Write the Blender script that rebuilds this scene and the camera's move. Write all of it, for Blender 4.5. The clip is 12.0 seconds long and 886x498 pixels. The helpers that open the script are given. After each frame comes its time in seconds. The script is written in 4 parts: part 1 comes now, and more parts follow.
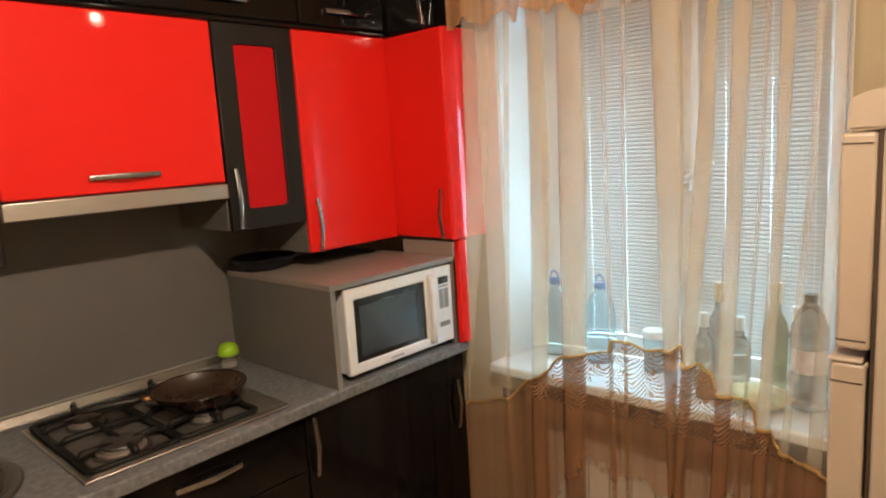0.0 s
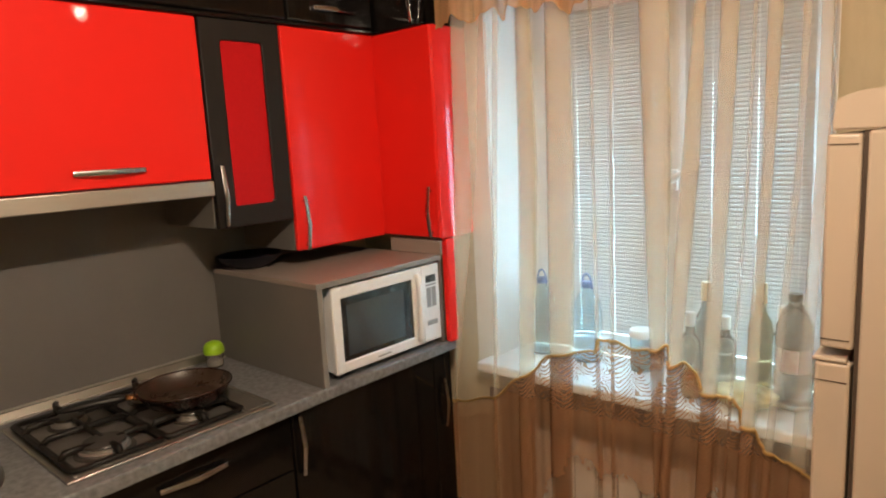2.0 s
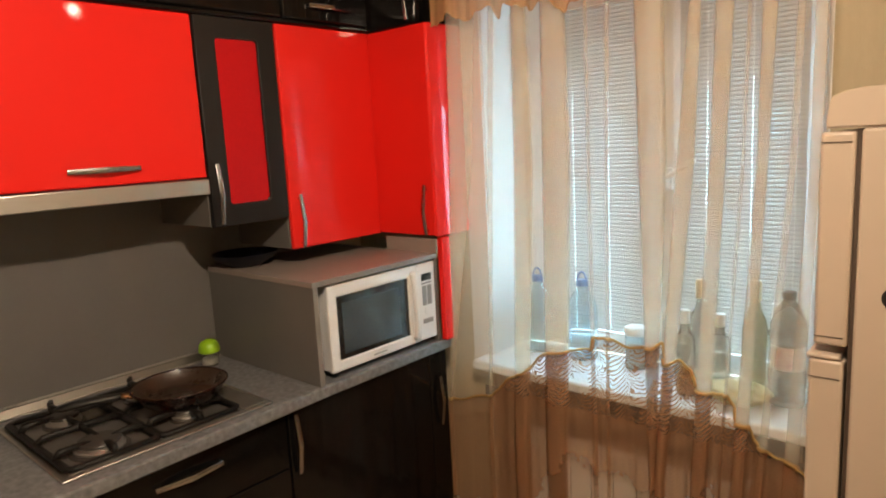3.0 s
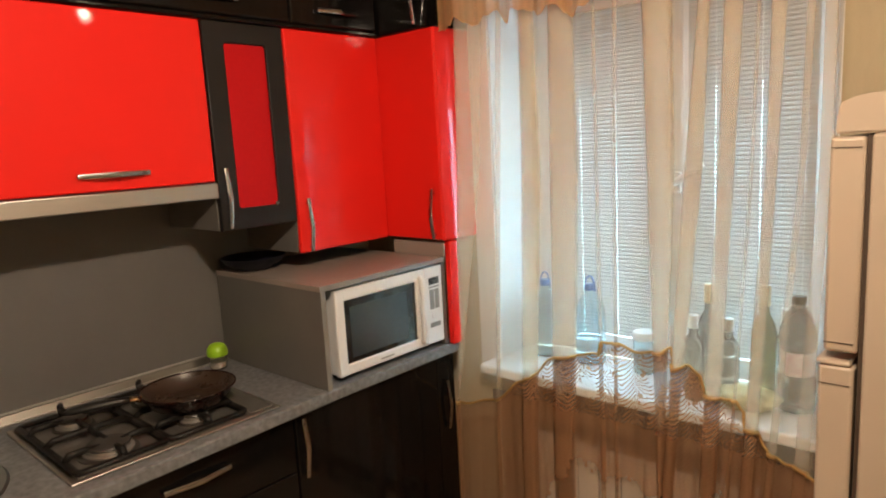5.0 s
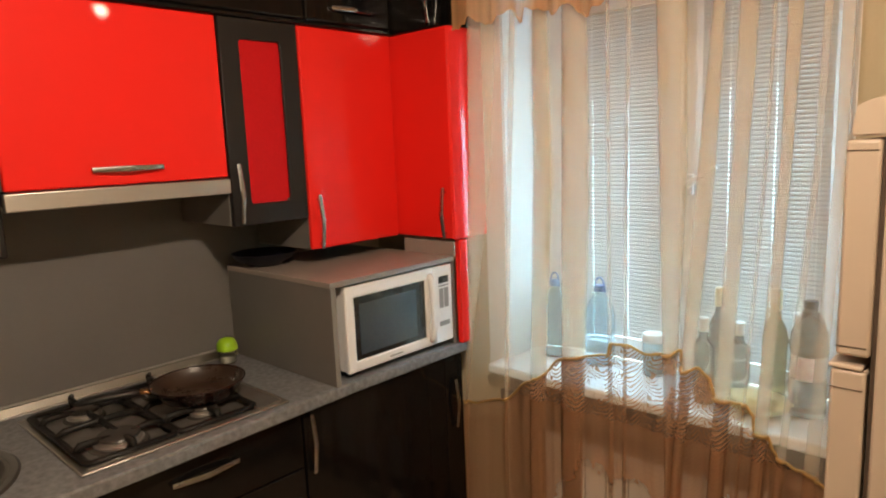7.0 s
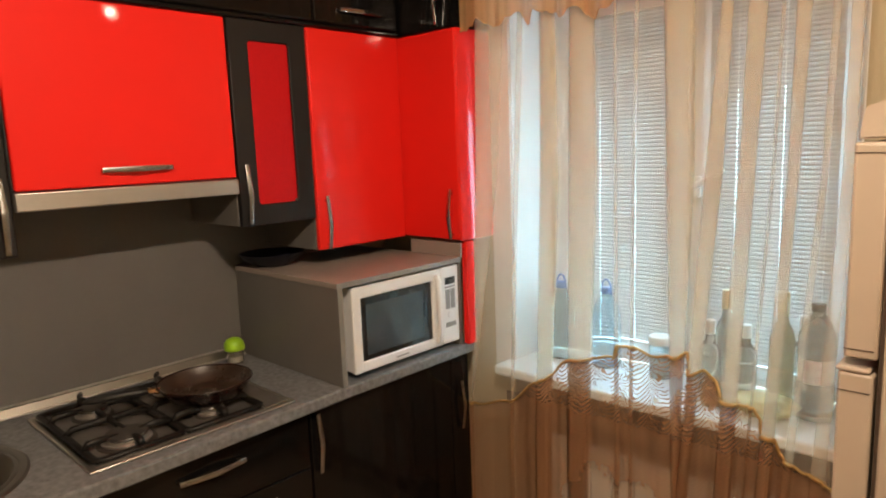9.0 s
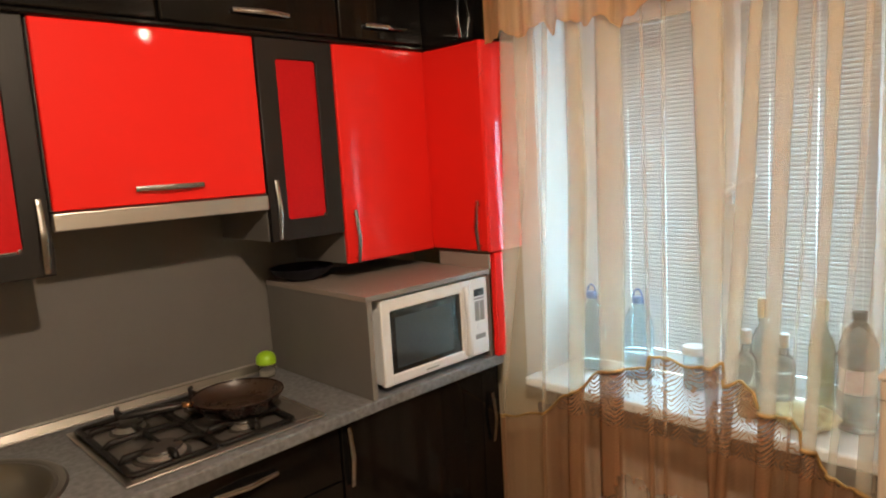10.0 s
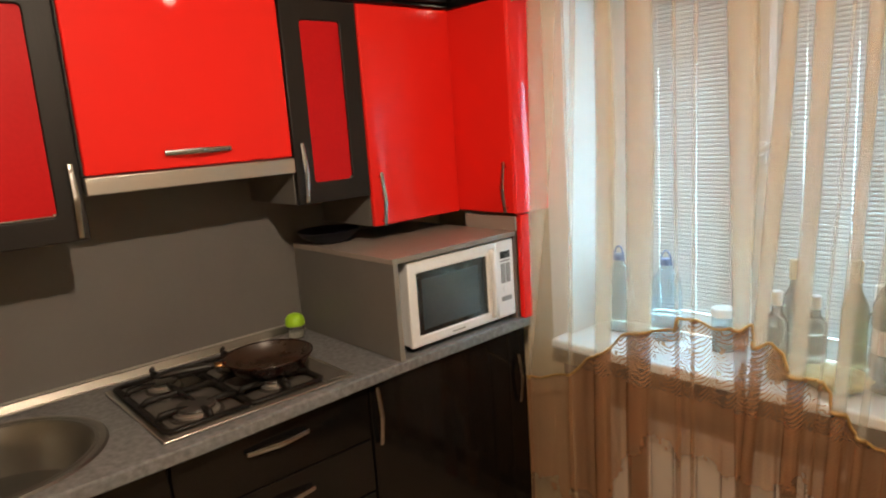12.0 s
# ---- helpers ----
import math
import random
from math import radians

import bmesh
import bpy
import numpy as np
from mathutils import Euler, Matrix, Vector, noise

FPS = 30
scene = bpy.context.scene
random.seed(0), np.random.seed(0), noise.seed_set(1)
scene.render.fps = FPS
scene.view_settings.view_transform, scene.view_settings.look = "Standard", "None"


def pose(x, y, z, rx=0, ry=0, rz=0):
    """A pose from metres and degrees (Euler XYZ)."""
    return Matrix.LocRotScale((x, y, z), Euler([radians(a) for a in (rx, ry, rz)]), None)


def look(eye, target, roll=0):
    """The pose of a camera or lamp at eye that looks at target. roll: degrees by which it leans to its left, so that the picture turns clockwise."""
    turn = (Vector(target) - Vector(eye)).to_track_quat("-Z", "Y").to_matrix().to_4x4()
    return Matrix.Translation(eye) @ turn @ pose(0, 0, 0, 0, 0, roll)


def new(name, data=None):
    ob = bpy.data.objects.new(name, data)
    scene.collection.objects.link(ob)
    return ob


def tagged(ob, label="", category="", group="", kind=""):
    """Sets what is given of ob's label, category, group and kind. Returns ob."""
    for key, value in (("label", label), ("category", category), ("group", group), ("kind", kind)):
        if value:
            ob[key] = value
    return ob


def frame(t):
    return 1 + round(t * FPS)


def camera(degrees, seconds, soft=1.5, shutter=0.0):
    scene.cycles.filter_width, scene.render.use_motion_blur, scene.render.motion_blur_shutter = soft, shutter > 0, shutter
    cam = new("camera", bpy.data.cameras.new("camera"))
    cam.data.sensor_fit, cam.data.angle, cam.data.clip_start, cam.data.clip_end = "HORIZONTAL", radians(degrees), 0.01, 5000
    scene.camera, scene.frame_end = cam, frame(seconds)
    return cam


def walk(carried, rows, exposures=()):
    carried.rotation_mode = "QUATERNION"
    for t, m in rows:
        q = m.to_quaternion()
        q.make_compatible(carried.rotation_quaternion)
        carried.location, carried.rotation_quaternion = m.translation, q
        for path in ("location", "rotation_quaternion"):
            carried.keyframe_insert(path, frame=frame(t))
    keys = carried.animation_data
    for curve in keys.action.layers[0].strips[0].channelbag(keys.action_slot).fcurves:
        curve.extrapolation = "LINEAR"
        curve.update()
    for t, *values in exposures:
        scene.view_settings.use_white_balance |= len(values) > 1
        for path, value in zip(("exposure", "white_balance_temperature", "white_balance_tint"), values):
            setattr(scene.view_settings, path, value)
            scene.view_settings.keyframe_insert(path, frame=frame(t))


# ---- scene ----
cam = camera(67.7, 12.0, soft=2.0, shutter=0.3)
PATH = [
    (0, (2.209, -0.443, 1.605), (0.858, 0.999, 1.293), -3.52),
    (0.5, (2.203, -0.446, 1.606), (0.862, 1.004, 1.292), -3.09),
    (1, (2.203, -0.447, 1.602), (0.871, 1.011, 1.281), -3.05),
    (1.5, (2.204, -0.442, 1.601), (0.877, 1.020, 1.283), -3.03),
    (2, (2.206, -0.440, 1.604), (0.883, 1.026, 1.286), -3.11),
    (2.5, (2.205, -0.442, 1.604), (0.889, 1.031, 1.286), -2.96),
    (3, (2.206, -0.442, 1.603), (0.894, 1.033, 1.280), -3.10),
    (5, (2.206, -0.442, 1.608), (0.877, 1.019, 1.294), -3.14),
    (5.5, (2.205, -0.444, 1.608), (0.871, 1.014, 1.302), -2.75),
    (6, (2.204, -0.447, 1.608), (0.861, 1.002, 1.297), -2.51),
    (6.5, (2.202, -0.448, 1.605), (0.852, 0.993, 1.289), -2.36),
    (7, (2.204, -0.447, 1.602), (0.855, 0.996, 1.291), -2.35),
    (9, (2.206, -0.452, 1.601), (0.843, 0.979, 1.296), -2.17),
    (9.5, (2.212, -0.441, 1.609), (0.862, 1.009, 1.338), -2.57),
    (10, (2.209, -0.446, 1.604), (0.779, 0.926, 1.336), -3.42),
    (10.5, (2.211, -0.444, 1.601), (0.783, 0.927, 1.310), -3.11),
    (11, (2.211, -0.447, 1.601), (0.768, 0.906, 1.307), -3.43),
    (11.5, (2.209, -0.451, 1.599), (0.775, 0.902, 1.261), -1.74),
    (12, (2.205, -0.447, 1.600), (0.731, 0.853, 1.228), -4.06),
]
walk(cam, [(t, look(eye, target, roll)) for t, eye, target, roll in PATH], [(0.0, 0.0), (12.0, 0.0)])

# ---- world and lights ----
world = bpy.data.worlds.new("sky")
scene.world = world
world.use_nodes = True
wn = world.node_tree
sky = wn.nodes.new("ShaderNodeTexSky")
sky.sky_type, sky.sun_disc = "NISHITA", False
sky.sun_elevation, sky.sun_rotation = radians(35), radians(200)
wn.links.new(sky.outputs[0], wn.nodes["Background"].inputs[0])
wn.nodes["Background"].inputs[1].default_value = 0.15

sun_data = bpy.data.lights.new("sun", "SUN")
sun_data.energy, sun_data.angle, sun_data.color = 1.0, radians(15), (1.0, 0.95, 0.88)
sun = new("sun", sun_data)
sun.matrix_world = look((0, 0, 10), (-3, 6, 4))

sky_data = bpy.data.lights.new("window_daylight", "AREA")
sky_data.shape, sky_data.size, sky_data.size_y = "RECTANGLE", 1.6, 1.25
sky_data.energy, sky_data.color = 164.0, (0.46, 0.82, 1.0)
new("window_daylight", sky_data).matrix_world = look((1.25, 1.98, 1.14), (1.25, 1.0, 1.14))

# two heads of a ceiling spot bar, turned towards the cabinets
HEADS = [(2.05, -0.08, 2.38), (2.05, 0.92, 2.37)]
POWER = [84.0, 3.0]
AIM = Vector((-0.64, 0.10, -0.76)).normalized()
for head, power in zip(HEADS, POWER):
    spot_data = bpy.data.lights.new("spot_light", "SPOT")
    spot_data.energy, spot_data.shadow_soft_size, spot_data.color = power, 0.022, (1.0, 0.79, 0.58)
    spot_data.spot_size, spot_data.spot_blend = radians(176), 1.0
    at = Vector(head) + AIM * 0.055
    new("spot_light", spot_data).matrix_world = look(at, at + AIM)
    # added fill: a bare point lamp before each head softens the shadows
    fill_data = bpy.data.lights.new("head_fill", "POINT")
    fill_data.energy, fill_data.shadow_soft_size, fill_data.color = 0.30 * power, 0.03, (1.0, 0.79, 0.58)
    new("head_fill", fill_data).location = Vector(head) + AIM * 0.075


# ---- materials ----
def material(name, colour, rough=0.5, metal=0.0, second=None, scale=8.0, amount=0.5, bump=0.0, bump_scale=60.0, coat=0.0, spec=0.5,
             transmission=0.0, stretch=(1, 1, 1), rough_var=0.08, random_value=0.0):
    """A principled material: two noise scales in colour, noise in roughness and relief."""
    m = bpy.data.materials.new(name)
    m.use_nodes = True
    nt, b = m.node_tree, m.node_tree.nodes["Principled BSDF"]
    co = nt.nodes.new("ShaderNodeTexCoord")
    mp = nt.nodes.new("ShaderNodeMapping")
    mp.inputs["Scale"].default_value = stretch
    nt.links.new(co.outputs["Object"], mp.inputs[0])
    big, fine = nt.nodes.new("ShaderNodeTexNoise"), nt.nodes.new("ShaderNodeTexNoise")
    big.inputs["Scale"].default_value, big.inputs["Detail"].default_value = scale, 6
    fine.inputs["Scale"].default_value, fine.inputs["Detail"].default_value = scale * 9, 3
    for n in (big, fine):
        nt.links.new(mp.outputs[0], n.inputs[0])
    second = second or tuple(c * 0.8 for c in colour)
    add = nt.nodes.new("ShaderNodeMath")
    add.operation = "MULTIPLY_ADD"
    add.inputs[1].default_value = 0.35
    nt.links.new(fine.outputs[0], add.inputs[0])
    nt.links.new(big.outputs[0], add.inputs[2])
    ramp = nt.nodes.new("ShaderNodeMapRange")
    ramp.inputs["From Min"].default_value, ramp.inputs["From Max"].default_value = 0.45, 0.9
    ramp.inputs["To Max"].default_value = amount
    nt.links.new(add.outputs[0], ramp.inputs[0])
    mix = nt.nodes.new("ShaderNodeMix")
    mix.data_type = "RGBA"
    mix.inputs["A"].default_value, mix.inputs["B"].default_value = (*colour, 1), (*second, 1)
    nt.links.new(ramp.outputs[0], mix.inputs["Factor"])
    out = mix.outputs["Result"]
    if random_value:
        info, hsv, rng = nt.nodes.new("ShaderNodeObjectInfo"), nt.nodes.new("ShaderNodeHueSaturation"), nt.nodes.new("ShaderNodeMapRange")
        rng.inputs["To Min"].default_value, rng.inputs["To Max"].default_value = 1 - random_value, 1 + random_value
        nt.links.new(info.outputs["Random"], rng.inputs[0])
        nt.links.new(rng.outputs[0], hsv.inputs["Value"])
        nt.links.new(out, hsv.inputs["Color"])
        out = hsv.outputs[0]
    nt.links.new(out, b.inputs["Base Color"])
    rr = nt.nodes.new("ShaderNodeMapRange")
    rr.inputs["To Min"].default_value, rr.inputs["To Max"].default_value = max(0.02, rough - rough_var), rough + rough_var
    nt.links.new(add.outputs[0], rr.inputs[0])
    nt.links.new(rr.outputs[0], b.inputs["Roughness"])
    b.inputs["Metallic"].default_value = metal
    b.inputs["Coat Weight"].default_value, b.inputs["Coat Roughness"].default_value = coat, 0.035
    b.inputs["Specular IOR Level"].default_value = spec
    b.inputs["Transmission Weight"].default_value = transmission
    if bump:
        rel, bm_ = nt.nodes.new("ShaderNodeTexNoise"), nt.nodes.new("ShaderNodeBump")
        rel.inputs["Scale"].default_value, rel.inputs["Detail"].default_value = bump_scale, 4
        nt.links.new(mp.outputs[0], rel.inputs[0])
        nt.links.new(rel.outputs[0], bm_.inputs["Height"])
        bm_.inputs["Strength"].default_value, bm_.inputs["Distance"].default_value = bump, 0.01
        nt.links.new(bm_.outputs[0], b.inputs["Normal"])
    return m


def sheer(name, colour, cover, vary=0.1, pattern=False, through_light=0.5):
    """Thin woven cloth: open weave between threads that scatter and pass light."""
    m = bpy.data.materials.new(name)
    m.use_nodes = True
    nt = m.node_tree
    nt.nodes.remove(nt.nodes["Principled BSDF"])
    out = nt.nodes["Material Output"]
    clear, dif, tra = (nt.nodes.new("ShaderNodeBsdf" + k) for k in ("Transparent", "Diffuse", "Translucent"))
    dif.inputs[0].default_value = tra.inputs[0].default_value = (*colour, 1)
    cloth, mix = nt.nodes.new("ShaderNodeMixShader"), nt.nodes.new("ShaderNodeMixShader")
    cloth.inputs[0].default_value = through_light
    nt.links.new(dif.outputs[0], cloth.inputs[1])
    nt.links.new(tra.outputs[0], cloth.inputs[2])
    co = nt.nodes.new("ShaderNodeTexCoord")
    ns = nt.nodes.new("ShaderNodeTexNoise")
    ns.inputs["Scale"].default_value, ns.inputs["Detail"].default_value = 9, 3
    mp = nt.nodes.new("ShaderNodeMapping")
    mp.inputs["Scale"].default_value = (4, 1, 0.12)
    nt.links.new(co.outputs["Object"], mp.inputs[0])
    nt.links.new(mp.outputs[0], ns.inputs[0])
    rng = nt.nodes.new("ShaderNodeMapRange")
    rng.inputs["From Min"].default_value, rng.inputs["From Max"].default_value = 0.3, 0.7
    rng.inputs["To Min"].default_value, rng.inputs["To Max"].default_value = cover - vary, cover + vary
    nt.links.new(ns.outputs[0], rng.inputs[0])
    value = rng.outputs[0]
    if pattern:
        def op(kind, a, b=0.0, c=0.0, clamp=False):
            n = nt.nodes.new("ShaderNodeMath")
            n.operation, n.use_clamp = kind, clamp
            for k, q in enumerate((a, b, c)):
                if isinstance(q, (int, float)):
                    n.inputs[k].default_value = q
                else:
                    nt.links.new(q, n.inputs[k])
            return n.outputs[0]

        def span(q, a, b, c=0.0, d=1.0):
            n = nt.nodes.new("ShaderNodeMapRange")
            n.interpolation_type = "SMOOTHSTEP"
            for k, p in zip(("From Min", "From Max", "To Min", "To Max"), (a, b, c, d)):
                n.inputs[k].default_value = p
            nt.links.new(q, n.inputs[0])
            return n.outputs[0]

        sep, warp, blot = nt.nodes.new("ShaderNodeSeparateXYZ"), nt.nodes.new("ShaderNodeTexNoise"), nt.nodes.new("ShaderNodeTexNoise")
        warp.inputs["Scale"].default_value, blot.inputs["Scale"].default_value, blot.inputs["Detail"].default_value = 22.0, 11.0, 4.0
        for n in (sep, warp, blot):
            nt.links.new(co.outputs["Object"], n.inputs[0])
        x, z = sep.outputs[0], sep.outputs[2]
        # embroidered palmettes: nested arches that repeat along the hem, mirrored about each stem
        bend = op("MULTIPLY_ADD", warp.outputs[0], 0.055, x)
        fold = op("ABSOLUTE", op("SUBTRACT", op("FRACT", op("MULTIPLY", bend, 11.0)), 0.5))
        rise = op("MULTIPLY_ADD", op("MULTIPLY", fold, fold), -0.16, op("MULTIPLY_ADD", warp.outputs[0], 0.065, z))
        line = span(op("SINE", op("MULTIPLY", rise, 430.0)), 0.10, 0.70)
        leaf = span(blot.outputs[0], 0.38, 0.47)
        stitch = op("MULTIPLY", line, leaf)
        # sill backlight put into the cover: thinner ground and stronger stitches at its height
        backlit_band = span(z, 0.66, 0.745)
        value = op("MULTIPLY_ADD", backlit_band, -0.34, value)
        value = op("MULTIPLY_ADD", stitch, op("MULTIPLY_ADD", backlit_band, 0.50, 0.02), value, True)
        # open ground below a leafy border
        border = op("MULTIPLY_ADD", blot.outputs[0], 0.34, op("MULTIPLY_ADD", span(x, -0.36, -0.16), -0.30, z))
        value = op("MULTIPLY", value, span(border, 0.33, 0.37, 0.42, 1.0))
    nt.links.new(value, mix.inputs[0])
    nt.links.new(clear.outputs[0], mix.inputs[1])
    nt.links.new(cloth.outputs[0], mix.inputs[2])
    nt.links.new(mix.outputs[0], out.inputs[0])
    return m


def glowing(name, colour, strength):
    m = bpy.data.materials.new(name)
    m.use_nodes = True
    b = m.node_tree.nodes["Principled BSDF"]
    b.inputs["Emission Color"].default_value, b.inputs["Emission Strength"].default_value = (*colour, 1), strength
    return m


def clear_glass(name, colour, rough=0.02):
    m = bpy.data.materials.new(name)
    m.use_nodes = True
    b = m.node_tree.nodes["Principled BSDF"]
    b.inputs["Base Color"].default_value, b.inputs["Roughness"].default_value = (*colour, 1), rough
    b.inputs["Transmission Weight"].default_value, b.inputs["IOR"].default_value = 1.0, 1.45
    return m


RED = material("red_gloss", (0.80, 0.020, 0.014), 0.5, second=(0.75, 0.017, 0.012), scale=2, coat=0.36, bump=0.005, bump_scale=5, rough_var=0.04, spec=0.08)
RED_GLASS = material("red_glass", (0.50, 0.008, 0.010), 0.45, second=(0.42, 0.006, 0.008), scale=90, spec=0.12, bump=0.05, bump_scale=180)
BLACK = material("black_gloss", (0.005, 0.0044, 0.004), 0.08, second=(0.008, 0.007, 0.006), scale=3, spec=0.28, bump=0.006, bump_scale=4, rough_var=0.03)
BLACK_WOOD = material("black_satin", (0.014, 0.012, 0.011), 0.42, second=(0.022, 0.019, 0.017), scale=5, spec=0.22, bump=0.05, bump_scale=90, stretch=(1, 1, 0.12))
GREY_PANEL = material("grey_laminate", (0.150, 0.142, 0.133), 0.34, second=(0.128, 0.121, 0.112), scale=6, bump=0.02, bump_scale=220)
# the same laminate, lightened and warmed for the lamplight on the housing's top
GREY_LIT = material("grey_laminate_lit", (0.30, 0.255, 0.225), 0.32, second=(0.26, 0.22, 0.195), scale=6, bump=0.02, bump_scale=220)
GREY_EDGE = material("grey_edging", (0.23, 0.225, 0.215), 0.4, scale=10)
STONE = material("grey_marbled_laminate", (0.225, 0.230, 0.240), 0.33, second=(0.095, 0.096, 0.102), scale=60, amount=0.9, bump=0.03, bump_scale=150)
STEEL = material("brushed_steel", (0.66, 0.63, 0.58), 0.36, 1.0, second=(0.5, 0.49, 0.47), scale=30, stretch=(1, 0.05, 1), bump=0.04, bump_scale=140)
HOB_STEEL = material("hob_steel", (0.26, 0.245, 0.225), 0.30, 0.7, second=(0.15, 0.13, 0.11), scale=14, bump=0.03, bump_scale=120)
STRIP = material("aluminium_strip", (0.21, 0.195, 0.17), 0.34, 1.0, second=(0.15, 0.135, 0.115), scale=30, stretch=(1, 0.05, 1))
LIP = material("pale_plastic_lip", (0.40, 0.37, 0.33), 0.4, scale=20)
SINK_STEEL = material("sink_steel", (0.30, 0.29, 0.265), 0.30, 0.92, second=(0.27, 0.255, 0.23), scale=14)
CHROME = material("satin_chrome", (0.40, 0.40, 0.40), 0.2, 1.0, second=(0.55, 0.55, 0.55), scale=30)
IRON = material("cast_iron", (0.008, 0.0075, 0.007), 0.38, second=(0.018, 0.014, 0.011), scale=40, spec=0.2, bump=0.12, bump_scale=200)
ENAMEL = material("burner_cap", (0.030, 0.027, 0.025), 0.32, second=(0.07, 0.055, 0.045), scale=50)
ALU = material("burner_ring", (0.60, 0.58, 0.55), 0.30, 0.8, second=(0.28, 0.24, 0.2), scale=40)
PAN_OUT = material("pan_maroon", (0.020, 0.004, 0.0025), 0.22, second=(0.012, 0.003, 0.002), scale=12, coat=0.3)
PAN_IN = material("pan_coating", (0.034, 0.020, 0.013), 0.26, second=(0.050, 0.030, 0.020), scale=18, spec=0.6, bump=0.05, bump_scale=200)
BAKELITE = material("handle_black", (0.014, 0.013, 0.012), 0.4, scale=20)
COPPER = material("handle_ferrule", (0.75, 0.42, 0.2), 0.25, 1.0, scale=20)
WHITE_PLASTIC = material("white_plastic", (0.78, 0.79, 0.80), 0.34, second=(0.72, 0.72, 0.72), scale=12, bump=0.01)
GREY_PRINT = material("grey_keys", (0.28, 0.28, 0.28), 0.45, scale=30)
DARK_PRINT = material("dark_keys", (0.03, 0.035, 0.035), 0.25, scale=30)
DOOR_GLASS = material("oven_door_glass", (0.012, 0.014, 0.016), 0.07, second=(0.02, 0.022, 0.025), scale=30, coat=0.4, rough_var=0.02)
# the bluish tone is a room reflection put into the screen's colour
DOOR_MESH = material("oven_door_screen", (0.040, 0.054, 0.064), 0.10, second=(0.026, 0.036, 0.044), scale=160, coat=0.6, rough_var=0.02)
CREAM_PAINT = material("fridge_enamel", (0.53, 0.43, 0.335), 0.36, second=(0.49, 0.40, 0.31), scale=5, bump=0.04, bump_scale=260)
GASKET = material("fridge_gasket", (0.07, 0.045, 0.03), 0.7, scale=30)
WALLPAPER = material("cream_wallpaper", (0.55, 0.47, 0.32), 0.75, second=(0.46, 0.39, 0.26), scale=7, amount=0.8, bump=0.2, bump_scale=90, stretch=(1, 1, 0.25))
CEILING = material("ceiling_paint", (0.78, 0.76, 0.72), 0.8, scale=3, bump=0.1)
FLOOR_WOOD = material("floor_laminate", (0.42, 0.32, 0.22), 0.4, second=(0.32, 0.23, 0.15), scale=6, stretch=(8, 0.8, 1), bump=0.05, random_value=0.2)
PVC = material("white_pvc", (0.80, 0.80, 0.80), 0.35, second=(0.74, 0.74, 0.74), scale=6)
GREEN = material("green_plastic", (0.34, 0.62, 0.02), 0.35, second=(0.28, 0.52, 0.02), scale=40)
WHITE_POWDER = material("salt", (0.72, 0.70, 0.66), 0.8, second=(0.6, 0.58, 0.54), scale=80, bump=0.3, bump_scale=400)
# navy taken nearly to black: the wall cabinets' shade is in the colour
NAVY = material("navy_glaze_shaded", (0.003, 0.003, 0.010), 0.5, scale=20)
RADIATOR = material("radiator_enamel", (0.70, 0.68, 0.62), 0.4, scale=8)
BRICK_DARK = material("plinth_tile_brown", (0.10, 0.06, 0.04), 0.6, second=(0.06, 0.035, 0.025), scale=30, bump=0.2, random_value=0.35)
BRICK_WALL = material("plinth_wall", (0.30, 0.20, 0.13), 0.75, second=(0.22, 0.14, 0.09), scale=14, bump=0.2)
SLAT = sheer("blind_slat", (0.54, 0.55, 0.55), 1.0, 0.0, through_light=0.055)
TULLE = sheer("white_tulle", (0.93, 0.81, 0.63), 0.28, 0.012, through_light=0.46)
ORGANZA = sheer("brown_organza", (0.52, 0.30, 0.165), 0.56, 0.03, pattern=True, through_light=0.4)
VALANCE = sheer("amber_organza", (0.74, 0.43, 0.20), 0.66, 0.10)
GOLD_CORD = material("gold_cord", (0.60, 0.37, 0.13), 0.32, 0.55, second=(0.36, 0.20, 0.06), scale=120, bump=0.4, bump_scale=400)
PET = clear_glass("clear_pet", (0.80, 0.92, 0.97))
JAR_GLASS = clear_glass("jar_glass", (0.95, 0.96, 0.94))
DARK_GLASS = material("dark_bottle_glass", (0.42, 0.39, 0.33), 0.08, second=(0.24, 0.20, 0.16), scale=10, transmission=0.85)
AMBER_GLASS = material("olive_bottle_glass", (0.30, 0.27, 0.10), 0.1, second=(0.26, 0.22, 0.07), scale=10, transmission=0.7)
AMBER = material("amber_glass", (0.75, 0.36, 0.06), 0.06, second=(0.6, 0.26, 0.04), scale=10, transmission=0.8)
FOIL = material("foil_neck", (0.62, 0.50, 0.30), 0.4, 0.2, scale=40)
BLUE_CAP = material("blue_plastic", (0.05, 0.16, 0.45), 0.4, scale=30)
LABEL_PINK = material("bottle_label", (0.55, 0.33, 0.32), 0.5, second=(0.75, 0.70, 0.68), scale=30, amount=1.0)
BAG = material("yellow_film", (0.66, 0.58, 0.26), 0.3, second=(0.75, 0.68, 0.4), scale=18, transmission=0.25, bump=0.3, bump_scale=40)
PANE = clear_glass("window_glass", (0.97, 0.98, 0.98), 0.0)
GROUND = material("ground_outside", (0.12, 0.13, 0.10), 0.9, second=(0.07, 0.09, 0.05), scale=0.3, amount=1.0)
BULB_GLOW = glowing("bulb_glow", (1.0, 0.72, 0.42), 12.0)


# ---- building helpers ----
ORIGIN = {}


def thing(name, at, label, category, group="", kind=""):
    ob = new(name)
    ob.empty_display_size = 0.05
    ob.location = at
    ORIGIN[ob] = Vector(at)
    return tagged(ob, label, category, group, kind)


